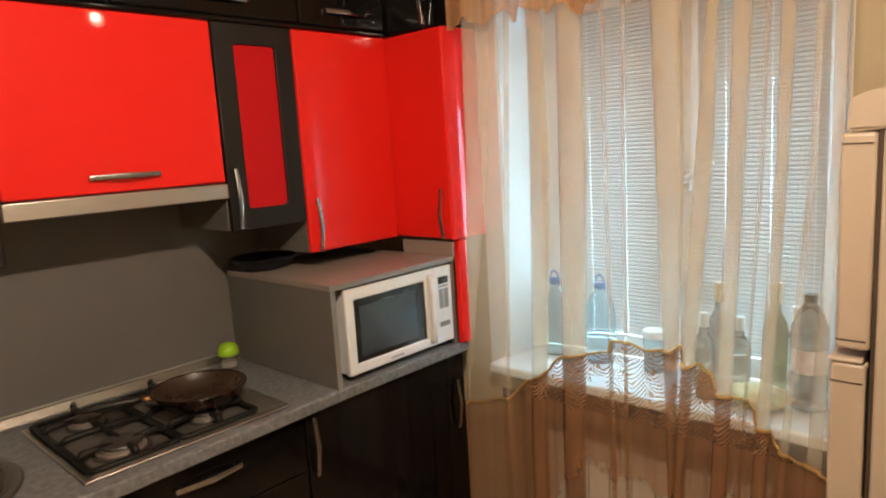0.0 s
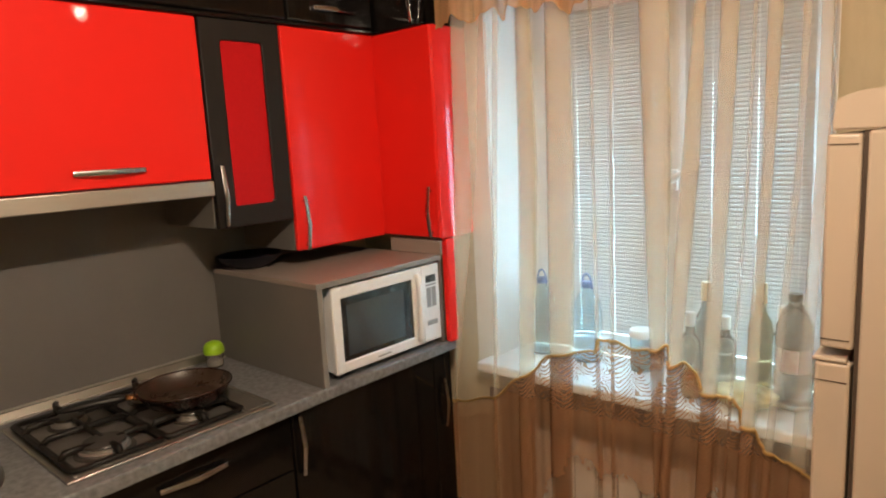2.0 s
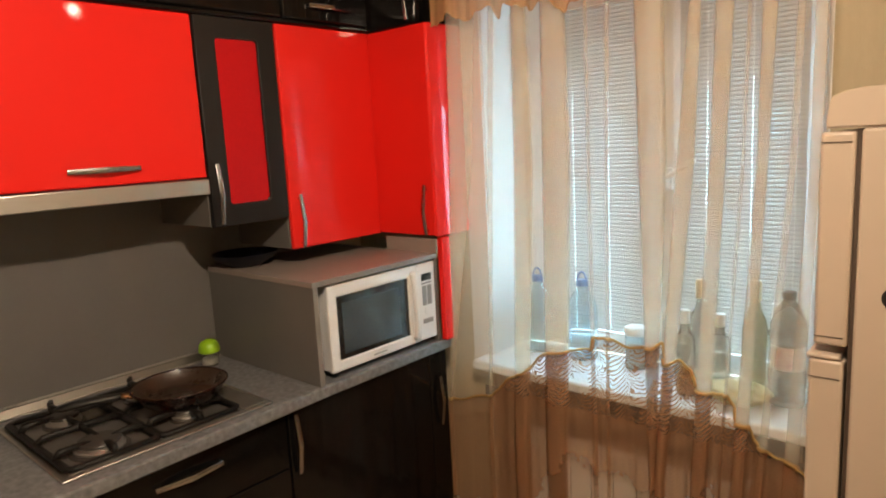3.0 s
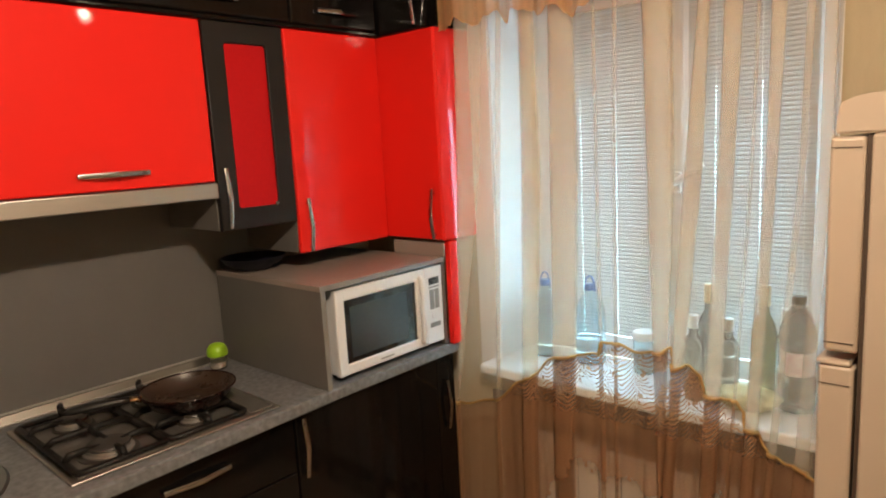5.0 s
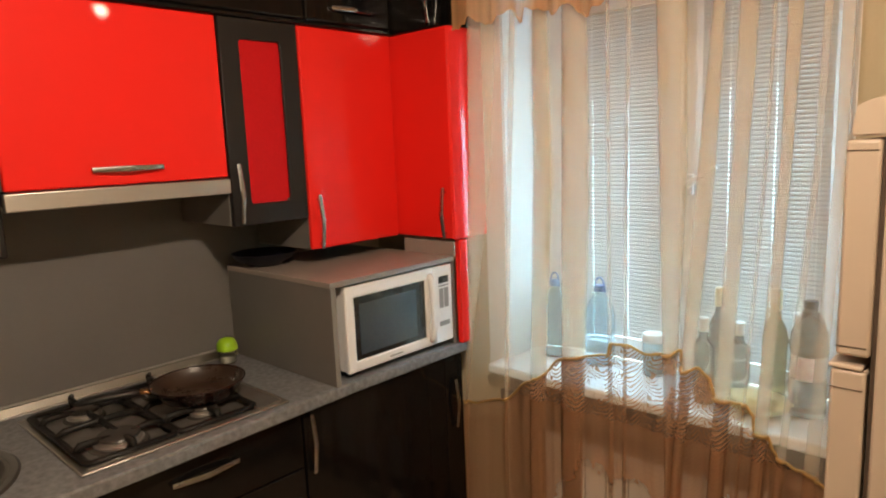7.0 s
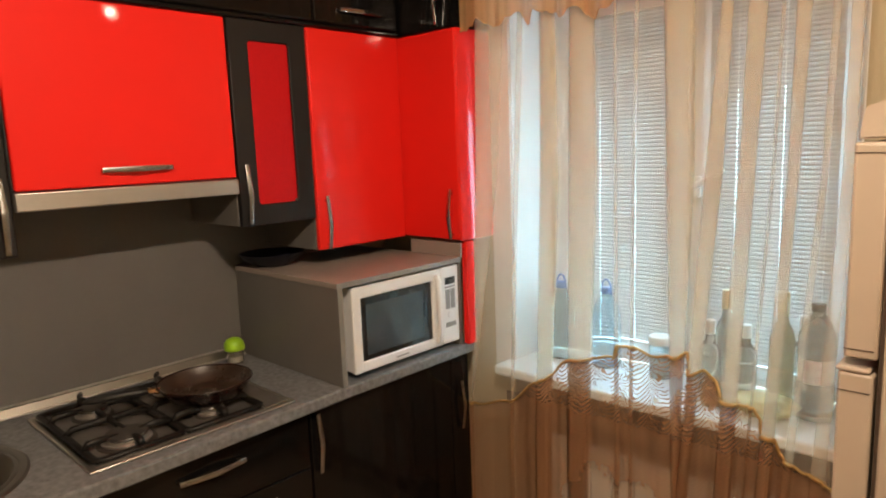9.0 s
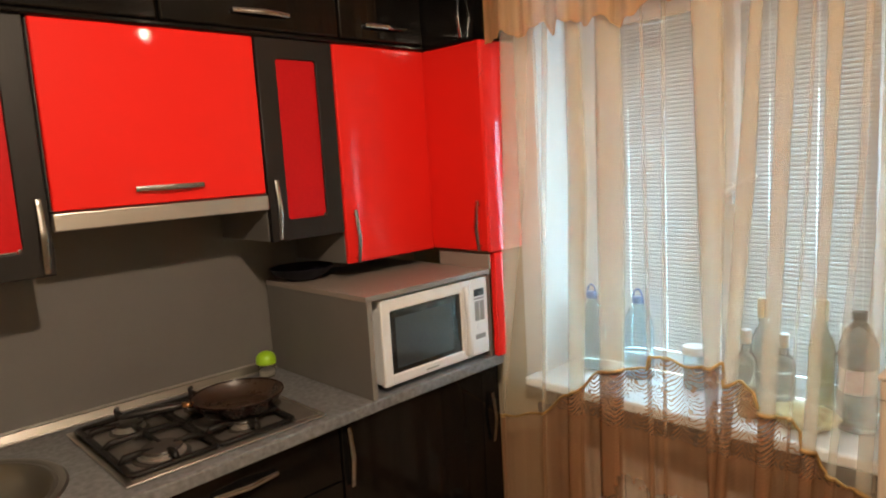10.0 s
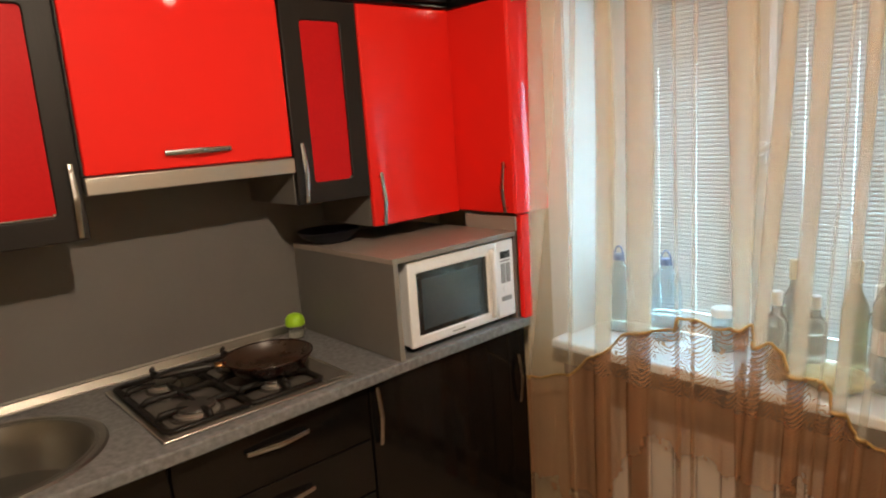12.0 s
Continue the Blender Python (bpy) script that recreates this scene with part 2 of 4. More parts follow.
def part(name, bm, mat, parent, label=""):
    """Links a bmesh in world places as one mesh under a thing or part."""
    o = ORIGIN[parent]
    bmesh.ops.translate(bm, verts=bm.verts, vec=-o)
    me = bpy.data.meshes.new(name)
    bm.to_mesh(me)
    bm.free()
    me.materials.append(mat)
    ob = new(name, me)
    ob.parent = parent
    ORIGIN[ob] = o
    return tagged(ob, label)


def lone(name, bm, mat, at, label="", category="", group="", kind=""):
    """A thing of one mesh, with its origin at its base."""
    bmesh.ops.translate(bm, verts=bm.verts, vec=-Vector(at))
    me = bpy.data.meshes.new(name)
    bm.to_mesh(me)
    bm.free()
    me.materials.append(mat)
    ob = new(name, me)
    ob.location = at
    ORIGIN[ob] = Vector(at)
    return tagged(ob, label, category, group, kind)


def smooth(bm, angle=35):
    for f in bm.faces:
        f.smooth = True
    for e in bm.edges:
        if len(e.link_faces) == 2 and e.calc_face_angle(0) > radians(angle):
            e.smooth = False
    return bm


def box(x0, x1, y0, y1, z0, z1, bev=0.002, seg=2, bm=None):
    add = bmesh.new()
    bmesh.ops.create_cube(add, size=1)
    for v in add.verts:
        v.co = Vector(((x0 + x1) / 2 + v.co.x * (x1 - x0), (y0 + y1) / 2 + v.co.y * (y1 - y0), (z0 + z1) / 2 + v.co.z * (z1 - z0)))
    if bev:
        bmesh.ops.bevel(add, geom=add.edges[:], offset=bev, segments=seg, profile=0.5, affect="EDGES")
    for f in add.faces:
        f.smooth = max(abs(f.normal.x), abs(f.normal.y), abs(f.normal.z)) < 0.999
    return merged(bm, add)


def merged(bm, add):
    if bm is None:
        return add
    me = bpy.data.meshes.new("join")
    add.to_mesh(me)
    add.free()
    bm.from_mesh(me)
    bpy.data.meshes.remove(me)
    return bm


def tube(points, r, n=10, bm=None, flat=1.0):
    """A rod along points; r may be one radius or one for each point; flat squeezes it in z."""
    bm = bm or bmesh.new()
    pts = [Vector(p) for p in points]
    rs = r if isinstance(r, (list, tuple)) else [r] * len(pts)
    rings = []
    side = None
    for i, p in enumerate(pts):
        d = (pts[min(i + 1, len(pts) - 1)] - pts[max(i - 1, 0)]).normalized()
        ref = side if side is not None else (Vector((0, 0, 1)) if abs(d.z) < 0.9 else Vector((1, 0, 0)))
        u = (ref - d * ref.dot(d)).normalized()
        side = u
        w = d.cross(u)
        rings.append([bm.verts.new(p + u * (math.cos(2 * math.pi * k / n) * rs[i] * flat) + w * (math.sin(2 * math.pi * k / n) * rs[i])) for k in range(n)])
    for a, b in zip(rings, rings[1:]):
        for k in range(n):
            bm.faces.new((a[k], a[(k + 1) % n], b[(k + 1) % n], b[k])).smooth = True
    bm.faces.new(rings[0][::-1])
    bm.faces.new(rings[-1])
    bmesh.ops.recalc_face_normals(bm, faces=bm.faces[:])
    return bm


def lathe(profile, at, n=40, bm=None, tilt=None):
    """Turns (radius, height) pairs round the upright through at."""
    add = bmesh.new()
    rings = []
    for r, z in profile:
        if r < 1e-6:
            rings.append([add.verts.new((0, 0, z))])
        else:
            rings.append([add.verts.new((r * math.cos(2 * math.pi * k / n), r * math.sin(2 * math.pi * k / n), z)) for k in range(n)])
    for a, b in zip(rings, rings[1:]):
        for k in range(n):
            q = [a[k % len(a)], a[(k + 1) % len(a)], b[(k + 1) % len(b)], b[k % len(b)]]
            q = [v for i, v in enumerate(q) if v not in q[:i]]
            if len(q) > 2:
                add.faces.new(q)
    bmesh.ops.recalc_face_normals(add, faces=add.faces[:])
    smooth(add, 40)
    if tilt:
        bmesh.ops.transform(add, matrix=tilt, verts=add.verts)
    bmesh.ops.translate(add, verts=add.verts, vec=Vector(at))
    return merged(bm, add)


def sheet(points, close=False):
    """A grid of rows of points as one skin."""
    bm = bmesh.new()
    rows = [[bm.verts.new(p) for p in row] for row in points]
    for a, b in zip(rows, rows[1:]):
        for k in range(len(a) - 1):
            bm.faces.new((a[k], a[k + 1], b[k + 1], b[k])).smooth = True
    return bm


def lerp(table, x):
    for (x0, v0), (x1, v1) in zip(table, table[1:]):
        if x <= x1:
            f = max(0.0, (x - x0) / (x1 - x0))
            f = f * f * (3 - 2 * f)
            return v0 + (v1 - v0) * f
    return table[-1][1]


# ---- the room ----
ROOM_X, ROOM_Y0, WALL_Y, ROOM_Z = 2.80, -1.70, 1.49, 2.50
WIN_X0, WIN_X1, WIN_Z0, WIN_Z1, WIN_Y = 0.715, 1.825, 0.765, 2.14, 1.74
lone("floor", box(-0.2, ROOM_X + 0.2, ROOM_Y0 - 0.2, WALL_Y + 0.4, -0.1, 0.0, 0), FLOOR_WOOD, (1.3, 0, 0), "pale brown laminate kitchen floor", "floor", kind="structure")
lone("ceiling", box(-0.2, ROOM_X + 0.2, ROOM_Y0 - 0.2, WALL_Y + 0.4, ROOM_Z, ROOM_Z + 0.12, 0), CEILING, (1.3, 0, ROOM_Z), "white painted ceiling", "ceiling", kind="structure")
lone("wall_west", box(-0.2, 0.0, ROOM_Y0 - 0.2, WALL_Y + 0.4, 0, ROOM_Z, 0), WALLPAPER, (0, 0, 0), "cream wallpapered wall behind the cabinets", "wall", kind="structure")
lone("wall_east", box(ROOM_X, ROOM_X + 0.2, ROOM_Y0 - 0.2, WALL_Y + 0.4, 0, ROOM_Z, 0), WALLPAPER, (ROOM_X, 0, 0), "cream wallpapered side wall", "wall", kind="structure")
lone("wall_south", box(0.0, ROOM_X, ROOM_Y0 - 0.2, ROOM_Y0, 0, ROOM_Z, 0), WALLPAPER, (1.3, ROOM_Y0, 0), "cream wallpapered back wall", "wall", kind="structure")
wall = thing("wall_north", (1.3, WALL_Y, 0), "cream wallpapered outer wall with a window", "wall", kind="structure")
bm = box(0.0, WIN_X0, WALL_Y, WALL_Y + 0.4, 0, ROOM_Z, 0)
box(WIN_X1, ROOM_X, WALL_Y, WALL_Y + 0.4, 0, ROOM_Z, 0, bm=bm)
box(WIN_X0, WIN_X1, WALL_Y, WALL_Y + 0.4, WIN_Z1, ROOM_Z, 0, bm=bm)
part("wall_surface", bm, WALLPAPER, wall)
part("parapet", box(WIN_X0, WIN_X1, WALL_Y + 0.002, WALL_Y + 0.4, 0, 0.749, 0), BRICK_WALL, wall, "brown wall below the window")
reveal = box(WIN_X0, WIN_X0 + 0.006, WALL_Y + 0.002, WIN_Y, WIN_Z0, WIN_Z1, 0)
box(WIN_X1 - 0.006, WIN_X1, WALL_Y + 0.002, WIN_Y, WIN_Z0, WIN_Z1, 0, bm=reveal)
box(WIN_X0 + 0.006, WIN_X1 - 0.006, WALL_Y + 0.002, WIN_Y, WIN_Z1 - 0.006, WIN_Z1, 0, bm=reveal)
part("reveal", reveal, PVC, wall, "white plastic reveal panels")
casing = box(WIN_X0 - 0.085, WIN_X0 + 0.004, WALL_Y - 0.008, WALL_Y - 0.0005, 0.752, WIN_Z1 + 0.05, 0.002)
part("casing", casing, PVC, wall, "white plastic casing strip beside the window")

# window: frame, two sashes with panes, handle, sill
win = thing("window_1", (1.29, WIN_Y, WIN_Z0), "white plastic double window with closed blinds", "window", kind="structure")
fx0, fx1, fz0, fz1 = WIN_X0 + 0.006, WIN_X1 - 0.006, 0.787, WIN_Z1 - 0.006
bm = box(fx0, fx0 + 0.07, WIN_Y, WIN_Y + 0.07, fz0, fz1, 0.004)
box(fx1 - 0.07, fx1, WIN_Y, WIN_Y + 0.07, fz0, fz1, 0.004, bm=bm)
box(fx0 + 0.07, fx1 - 0.07, WIN_Y, WIN_Y + 0.07, fz0, fz0 + 0.045, 0.004, bm=bm)
box(fx0 + 0.07, fx1 - 0.07, WIN_Y, WIN_Y + 0.07, fz1 - 0.06, fz1, 0.004, bm=bm)
box(1.266, 1.336, WIN_Y, WIN_Y + 0.07, fz0 + 0.045, fz1 - 0.06, 0.004, bm=bm)
part("window_frame", bm, PVC, win)
for sx0, sx1 in ((fx0 + 0.055, 1.279), (1.323, fx1 - 0.055)):
    a, b, c, d = sx0, sx1, fz0 + 0.030, fz1 - 0.045
    w = 0.075
    wl = 0.140 if sx0 < 1 else 0.060
    bm = box(a, a + wl, WIN_Y - 0.02, WIN_Y - 0.001, c, d, 0.005)
    box(b - w, b, WIN_Y - 0.02, WIN_Y - 0.001, c, d, 0.005, bm=bm)
    box(a + wl, b - w, WIN_Y - 0.02, WIN_Y - 0.001, c, c + 0.050, 0.005, bm=bm)
    box(a + wl, b - w, WIN_Y - 0.02, WIN_Y - 0.001, d - w, d, 0.005, bm=bm)
    sash = part("sash", bm, PVC, win)
    pane = part("pane", box(a + wl - 0.008, b - w + 0.008, WIN_Y + 0.02, WIN_Y + 0.026, c + 0.050 - 0.008, d - w + 0.008, 0), PANE, win)
    pane.visible_shadow = False
bm = box(1.296, 1.326, WIN_Y - 0.032, WIN_Y - 0.02, 1.405, 1.475, 0.004)
tube([(1.311, WIN_Y - 0.03, 1.440), (1.313, WIN_Y - 0.055, 1.442), (1.326, WIN_Y - 0.065, 1.447), (1.411, WIN_Y - 0.065, 1.500)], [0.010, 0.010, 0.011, 0.009], 10, bm)
part("window_handle", bm, PVC, win, "white window handle turned sideways")
lone("window_sill", box(0.686, 1.855, 1.396, WIN_Y + 0.0, 0.750, 0.786, 0.010, 3), PVC, (1.3, 1.5, 0.750), "white plastic window sill", "window sill", kind="structure")


# ---- backsplash, worktop ----
lone("backsplash_panel", box(0.001, 0.008, -1.2, 1.30, 0.85, 1.50, 0.001), GREY_PANEL, (0.004, 0, 0.85), "plain grey laminate splashback panel on the wall", "splashback")
CT_X, CT_Z = 0.613, 0.87
# the front edge runs in a little towards the window
worktop = bmesh.new()
rings = []
for y in (-1.2, -0.6, -0.2, 0.1, 0.45, 0.80, 1.372):
    xf = CT_X + 0.026 * min(1.0, max(0.0, (0.80 - y) / 0.70))
    side = [(0.010, CT_Z - 0.038), (xf - 0.004, CT_Z - 0.038), (xf - 0.001, CT_Z - 0.036), (xf, CT_Z - 0.033), (xf, CT_Z - 0.007), (xf - 0.002, CT_Z - 0.002), (xf - 0.007, CT_Z), (0.010, CT_Z)]
    rings.append([worktop.verts.new((x, y, z)) for x, z in side])
for a, b in zip(rings, rings[1:]):
    for k in range(8):
        worktop.faces.new((a[k], a[(k + 1) % 8], b[(k + 1) % 8], b[k]))
worktop.faces.new(rings[0]), worktop.faces.new(rings[-1][::-1])
bmesh.ops.recalc_face_normals(worktop, faces=worktop.faces[:])
top = lone("worktop", worktop, STONE, (0.3, 0, CT_Z - 0.038), "grey marbled laminate worktop with rounded front edge", "worktop")
strip = thing("wall_edge_trim", (0.02, 0, CT_Z), "brushed metal sealing strip between worktop and splashback", "trim strip")
bm = bmesh.new()
prof = [(0.009, CT_Z + 0.001), (0.034, CT_Z + 0.001), (0.034, CT_Z + 0.005), (0.022, CT_Z + 0.028), (0.009, CT_Z + 0.030)]
ends = [[bm.verts.new((x, y, z)) for x, z in prof] for y in (-1.2, 0.744)]
for k in range(len(prof)):
    bm.faces.new((ends[0][k], ends[0][(k + 1) % 5], ends[1][(k + 1) % 5], ends[1][k]))
bm.faces.new(ends[0][::-1]), bm.faces.new(ends[1])
bmesh.ops.recalc_face_normals(bm, faces=bm.faces[:])
part("strip", bm, STRIP, strip)
part("upper_lip", box(0.009, 0.022, -1.2, 0.744, CT_Z + 0.0305, CT_Z + 0.0345, 0.0015), LIP, strip)
part("lower_bead", tube([(0.0375, -1.2, CT_Z + 0.0045), (0.0375, 0.744, CT_Z + 0.0045)], 0.0036, 8), LIP, strip)


# ---- handles and cabinets ----
def bow_handle(name, p, along, out, length, parent, mat=None):
    """A flat bar bowed outwards on two feet; p is its middle on the door's face."""
    p, along, out = Vector(p), Vector(along), Vector(out)
    wide = along.cross(out)
    bm = bmesh.new()
    n, rows = 14, []
    for i in range(n + 1):
        s = i / n * 2 - 1
        reach = 0.011 + 0.014 * (1 - abs(s)) ** 0.9
        half = 0.0078 - 0.0013 * abs(s)
        c = p + along * (s * length / 2) + out * reach
        rows.append([bm.verts.new(c + wide * a * half + out * b * 0.0028) for a, b in ((-1, -1), (1, -1), (1, 0.6), (0.7, 1), (-0.7, 1), (-1, 0.6))])
    for a, b in zip(rows, rows[1:]):
        for k in range(6):
            bm.faces.new((a[k], a[(k + 1) % 6], b[(k + 1) % 6], b[k]))
    bm.faces.new(rows[0][::-1]), bm.faces.new(rows[-1])
    for s in (-0.82, 0.82):
        c = p + along * (s * length / 2)
        tube([c - out * 0.001, c + out * 0.0185], 0.0045, 8, bm)
    bmesh.ops.recalc_face_normals(bm, faces=bm.faces[:])
    smooth(bm, 30)
    return part(name, bm, mat or CHROME, parent)


def front_slab(x, y0, y1, z0, z1, thick=0.019, bev=0.004):
    return box(x - thick, x, y0, y1, z0, z1, bev, 3)


FACE = 0.344
UP, OUT, ALONG = (0, 0, 1), (1, 0, 0), (0, 1, 0)

# hood cabinet with lift-up door
c = thing("hood_cabinet", (0.16, 0.3, 1.53), "wall cabinet with a glossy red lift-up door above the hood", "cabinet")
part("carcass", box(0.001, FACE - 0.021, 0.002, 0.598, 1.531, 2.006, 0.001), GREY_PANEL, c)
d = part("door", front_slab(FACE, 0.003, 0.598, 1.531, 2.008, bev=0.006), RED, c, "glossy red door")
bow_handle("handle", (FACE, 0.30, 1.574), ALONG, OUT, 0.19, d)

hood = thing("cooker_hood", (0.16, 0.3, 1.48), "slim built-in cooker hood with a brushed steel visor", "cooker hood")
part("body", box(0.010, FACE - 0.02, 0.004, 0.597, 1.492, 1.529, 0.002), GREY_PANEL, hood)
part("visor", box(FACE - 0.018, FACE + 0.004, 0.000, 0.601, 1.481, 1.527, 0.003), STEEL, hood, "brushed steel visor strip")
part("filter", box(0.05, FACE - 0.04, 0.03, 0.57, 1.488, 1.4915, 0.001), HOB_STEEL, hood)


def ring_frame(x0, x1, y0, y1, z0, z1, a0, a1, c0, c1, radius):
    """A slab between x0 and x1 with a round-cornered opening a0..a1, c0..c1."""
    bm = bmesh.new()
    outer = [(y1, z1), (y0, z1), (y0, z0), (y1, z0)]
    centres = [(a1 - radius, c1 - radius), (a0 + radius, c1 - radius), (a0 + radius, c0 + radius), (a1 - radius, c0 + radius)]
    arcs = [[(cy + radius * math.cos(radians(90 * q + 15 * i)), cz + radius * math.sin(radians(90 * q + 15 * i))) for i in range(7)] for q, (cy, cz) in enumerate(centres)]

    def face_side(x):
        o = [bm.verts.new((x, y, z)) for y, z in outer]
        a = [[bm.verts.new((x, y, z)) for y, z in arc] for arc in arcs]
        for q in range(4):
            for i in range(6):
                bm.faces.new((o[q], a[q][i], a[q][i + 1]))
            n = (q + 1) % 4
            bm.faces.new((o[q], a[q][6], a[n][0], o[n]))
        return o, [v for arc in a for v in arc]
    (fo, fa), (bo, ba) = face_side(x1), face_side(x0)
    for one, two in ((fo, bo), (fa, ba)):
        for k in range(len(one)):
            bm.faces.new((one[k], one[(k + 1) % len(one)], two[(k + 1) % len(one)], two[k]))
    bmesh.ops.recalc_face_normals(bm, faces=bm.faces[:])
    rim = [e for e in bm.edges if len(e.link_faces) == 2 and e.calc_face_angle(0) > 1.0 and all(abs(v.co.x - x1) < 1e-6 for v in e.verts)]
    bmesh.ops.bevel(bm, geom=rim, offset=0.004, segments=3, profile=0.5, affect="EDGES")
    for f in bm.faces:
        f.smooth = abs(f.normal.x) < 0.999
    return bm


def glass_door_cabinet(y0, y1, z0, handle_y, label):
    z1 = 2.008
    c = thing("glass_door_cabinet", (0.16, (y0 + y1) / 2, z0), label, "cabinet", "wall cabinets with framed red glass")
    part("carcass", box(0.001, FACE - 0.021, y0, y1, z0 + 0.002, z1 - 0.002, 0.001), GREY_PANEL, c)
    a, b = y0 + 0.003, y1 - 0.003
    side, low = 0.066, 0.066
    d = part("door", ring_frame(FACE - 0.019, FACE, a, b, z0, z1, a + side, b - side, z0 + low, z1 - 0.062, 0.011), BLACK_WOOD, c, "black framed door")
    part("glass", box(FACE - 0.013, FACE - 0.009, a + side - 0.006, b - side + 0.006, z0 + low - 0.006, z1 - 0.056, 0.001), RED_GLASS, d, "frosted red glass inset")
    part("glass_trim", box(FACE - 0.0088, FACE - 0.005, b - side - 0.010, b - side - 0.0005, z0 + low + 0.0005, z0 + low + 0.009, 0.001), CHROME, d)
    if y1 - y0 > 0.4:
        part("bottom_bead", box(FACE - 0.0086, FACE - 0.004, a + side + 0.012, b - side - 0.012, z0 + low + 0.0004, z0 + low + 0.005, 0.001), CHROME, d, "thin chrome bead")
    bow_handle("handle", (FACE, handle_y, z0 + 0.101), UP, OUT, 0.186, d)
    return c


glass_door_cabinet(0.602, 0.886, 1.376, 0.628, "narrow black framed wall cabinet with red glass beside the hood")
glass_door_cabinet(-0.46, -0.004, 1.372, -0.030, "wide black framed wall cabinet with red glass over the sink")

# tall red door next to the corner, and the return cabinet against the window wall
c = thing("corner_wall_cabinet", (0.16, 1.08, 1.263), "glossy red corner wall cabinet above the microwave", "cabinet")
part("carcass", box(0.001, FACE - 0.021, 0.889, 1.297, 1.264, 2.006, 0.001), GREY_PANEL, c)
d = part("door", front_slab(FACE, 0.889, 1.298, 1.263, 2.008, bev=0.006), RED, c, "glossy red door")
bow_handle("handle", (FACE, 0.926, 1.357), UP, OUT, 0.186, d)

RET_Y, RET_X = 1.299, 0.630
c = thing("return_wall_cabinet", (0.45, 1.38, 1.263), "glossy red wall cabinet return with a rounded outer edge", "cabinet")
part("carcass", box(FACE + 0.002, RET_X - 0.012, RET_Y + 0.021, WALL_Y - 0.002, 1.266, 2.006, 0.001), GREY_PANEL, c)
d = part("door", box(FACE - 0.014, RET_X - 0.004, RET_Y, RET_Y + 0.019, 1.265, 2.008, 0.007, 3), RED, c, "glossy red door")
part("side_panel", box(RET_X - 0.011, RET_X, RET_Y + 0.004, WALL_Y - 0.002, 1.262, 2.008, 0.006, 3), RED, c, "glossy red end panel")
bow_handle("handle", (0.592, RET_Y, 1.360), UP, (0, -1, 0), 0.182, d)

# red upright between the microwave box and the window
lone("red_end_panel", box(0.604, 0.629, 1.327, 1.371, CT_Z + 0.001, 1.258, 0.004, 3), RED, (0.616, 1.35, CT_Z), "narrow glossy red upright panel on the worktop", "end panel")

# black top cabinets
TZ0, TZ1 = 2.026, 2.42


def top_cabinet(y0, y1, label):
    c = thing("top_cabinet", (0.17, (y0 + y1) / 2, 2.012), label, "cabinet", "black top cabinets")
    part("carcass", box(0.001, FACE - 0.021, y0 + 0.001, y1 - 0.001, 2.012, TZ1, 0.001), BLACK_WOOD, c)
    d = part("door", front_slab(FACE + 0.004, y0 + 0.002, y1 - 0.002, TZ0, TZ1, bev=0.008), BLACK, c)
    bow_handle("handle", (FACE + 0.004, (y0 + y1) / 2 + 0.01, TZ0 + 0.050), ALONG, OUT, 0.19, d)
    return c


for a, b in ((-0.90, -0.30), (-0.30, 0.32), (0.32, 0.920), (0.920, 1.302)):
    top_cabinet(a, b, "glossy black flap cabinet under the ceiling")
lone("top_cabinet_rail", box(0.300, FACE + 0.006, -0.90, 1.296, 2.0105, 2.0245, 0.005, 3), BLACK, (0.3, 0.2, 2.01), "thin glossy black rail under the top cabinets", "cabinet rail")
c = thing("return_top_cabinet", (0.45, 1.38, 2.012), "glossy black top cabinet return with rounded corner", "cabinet")
part("carcass", box(FACE + 0.010, RET_X - 0.012, RET_Y + 0.025, WALL_Y - 0.002, 2.012, TZ1, 0.001), BLACK_WOOD, c)
d = part("door", box(FACE - 0.010, RET_X - 0.030, RET_Y + 0.0055, RET_Y + 0.024, 2.012, TZ1, 0.003, 3), BLACK, c)
bm = bmesh.new()
rows = []
for i in range(11):
    a = i / 10 * math.pi / 2
    q = (RET_X - 0.028 + 0.028 * math.sin(a), RET_Y + 0.030 - 0.028 * math.cos(a))
    rows.append([(q[0], q[1], 2.012), (q[0], q[1], TZ1)])
rows.append([(RET_X, WALL_Y - 0.002, 2.012), (RET_X, WALL_Y - 0.002, TZ1)])
bm = sheet(rows)
bmesh.ops.solidify(bm, geom=bm.faces[:], thickness=0.008)
part("rounded_end", bm, BLACK, c)
bow_handle("handle", (0.55, RET_Y + 0.002, 2.10), UP, (0, -1, 0), 0.15, d)

# microwave box
c = thing("microwave_housing", (0.3, 1.03, CT_Z), "open grey laminate housing around the microwave on the worktop", "housing")
BZ = 1.202
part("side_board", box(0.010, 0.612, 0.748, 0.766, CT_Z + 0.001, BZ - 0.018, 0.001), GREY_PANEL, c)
part("side_edging", box(0.6122, 0.6142, 0.748, 0.766, CT_Z + 0.001, BZ - 0.0185, 0.0005), GREY_EDGE, c)
# lamplight from above is put into the top board's lighter colour
part("top_board", box(0.010, 0.612, 0.746, 1.311, BZ - 0.0175, BZ, 0.001), GREY_LIT, c)
part("top_edging", box(0.6122, 0.6142, 0.746, 1.311, BZ - 0.0175, BZ, 0.0005), GREY_EDGE, c)
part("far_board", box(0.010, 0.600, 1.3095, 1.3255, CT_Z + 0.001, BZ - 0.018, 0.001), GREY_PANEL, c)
part("rear_rail", box(0.365, 0.622, 1.302, 1.3105, BZ + 0.0005, 1.254, 0.001), GREY_LIT, c)


# ---- base cabinets ----
BX = 0.588


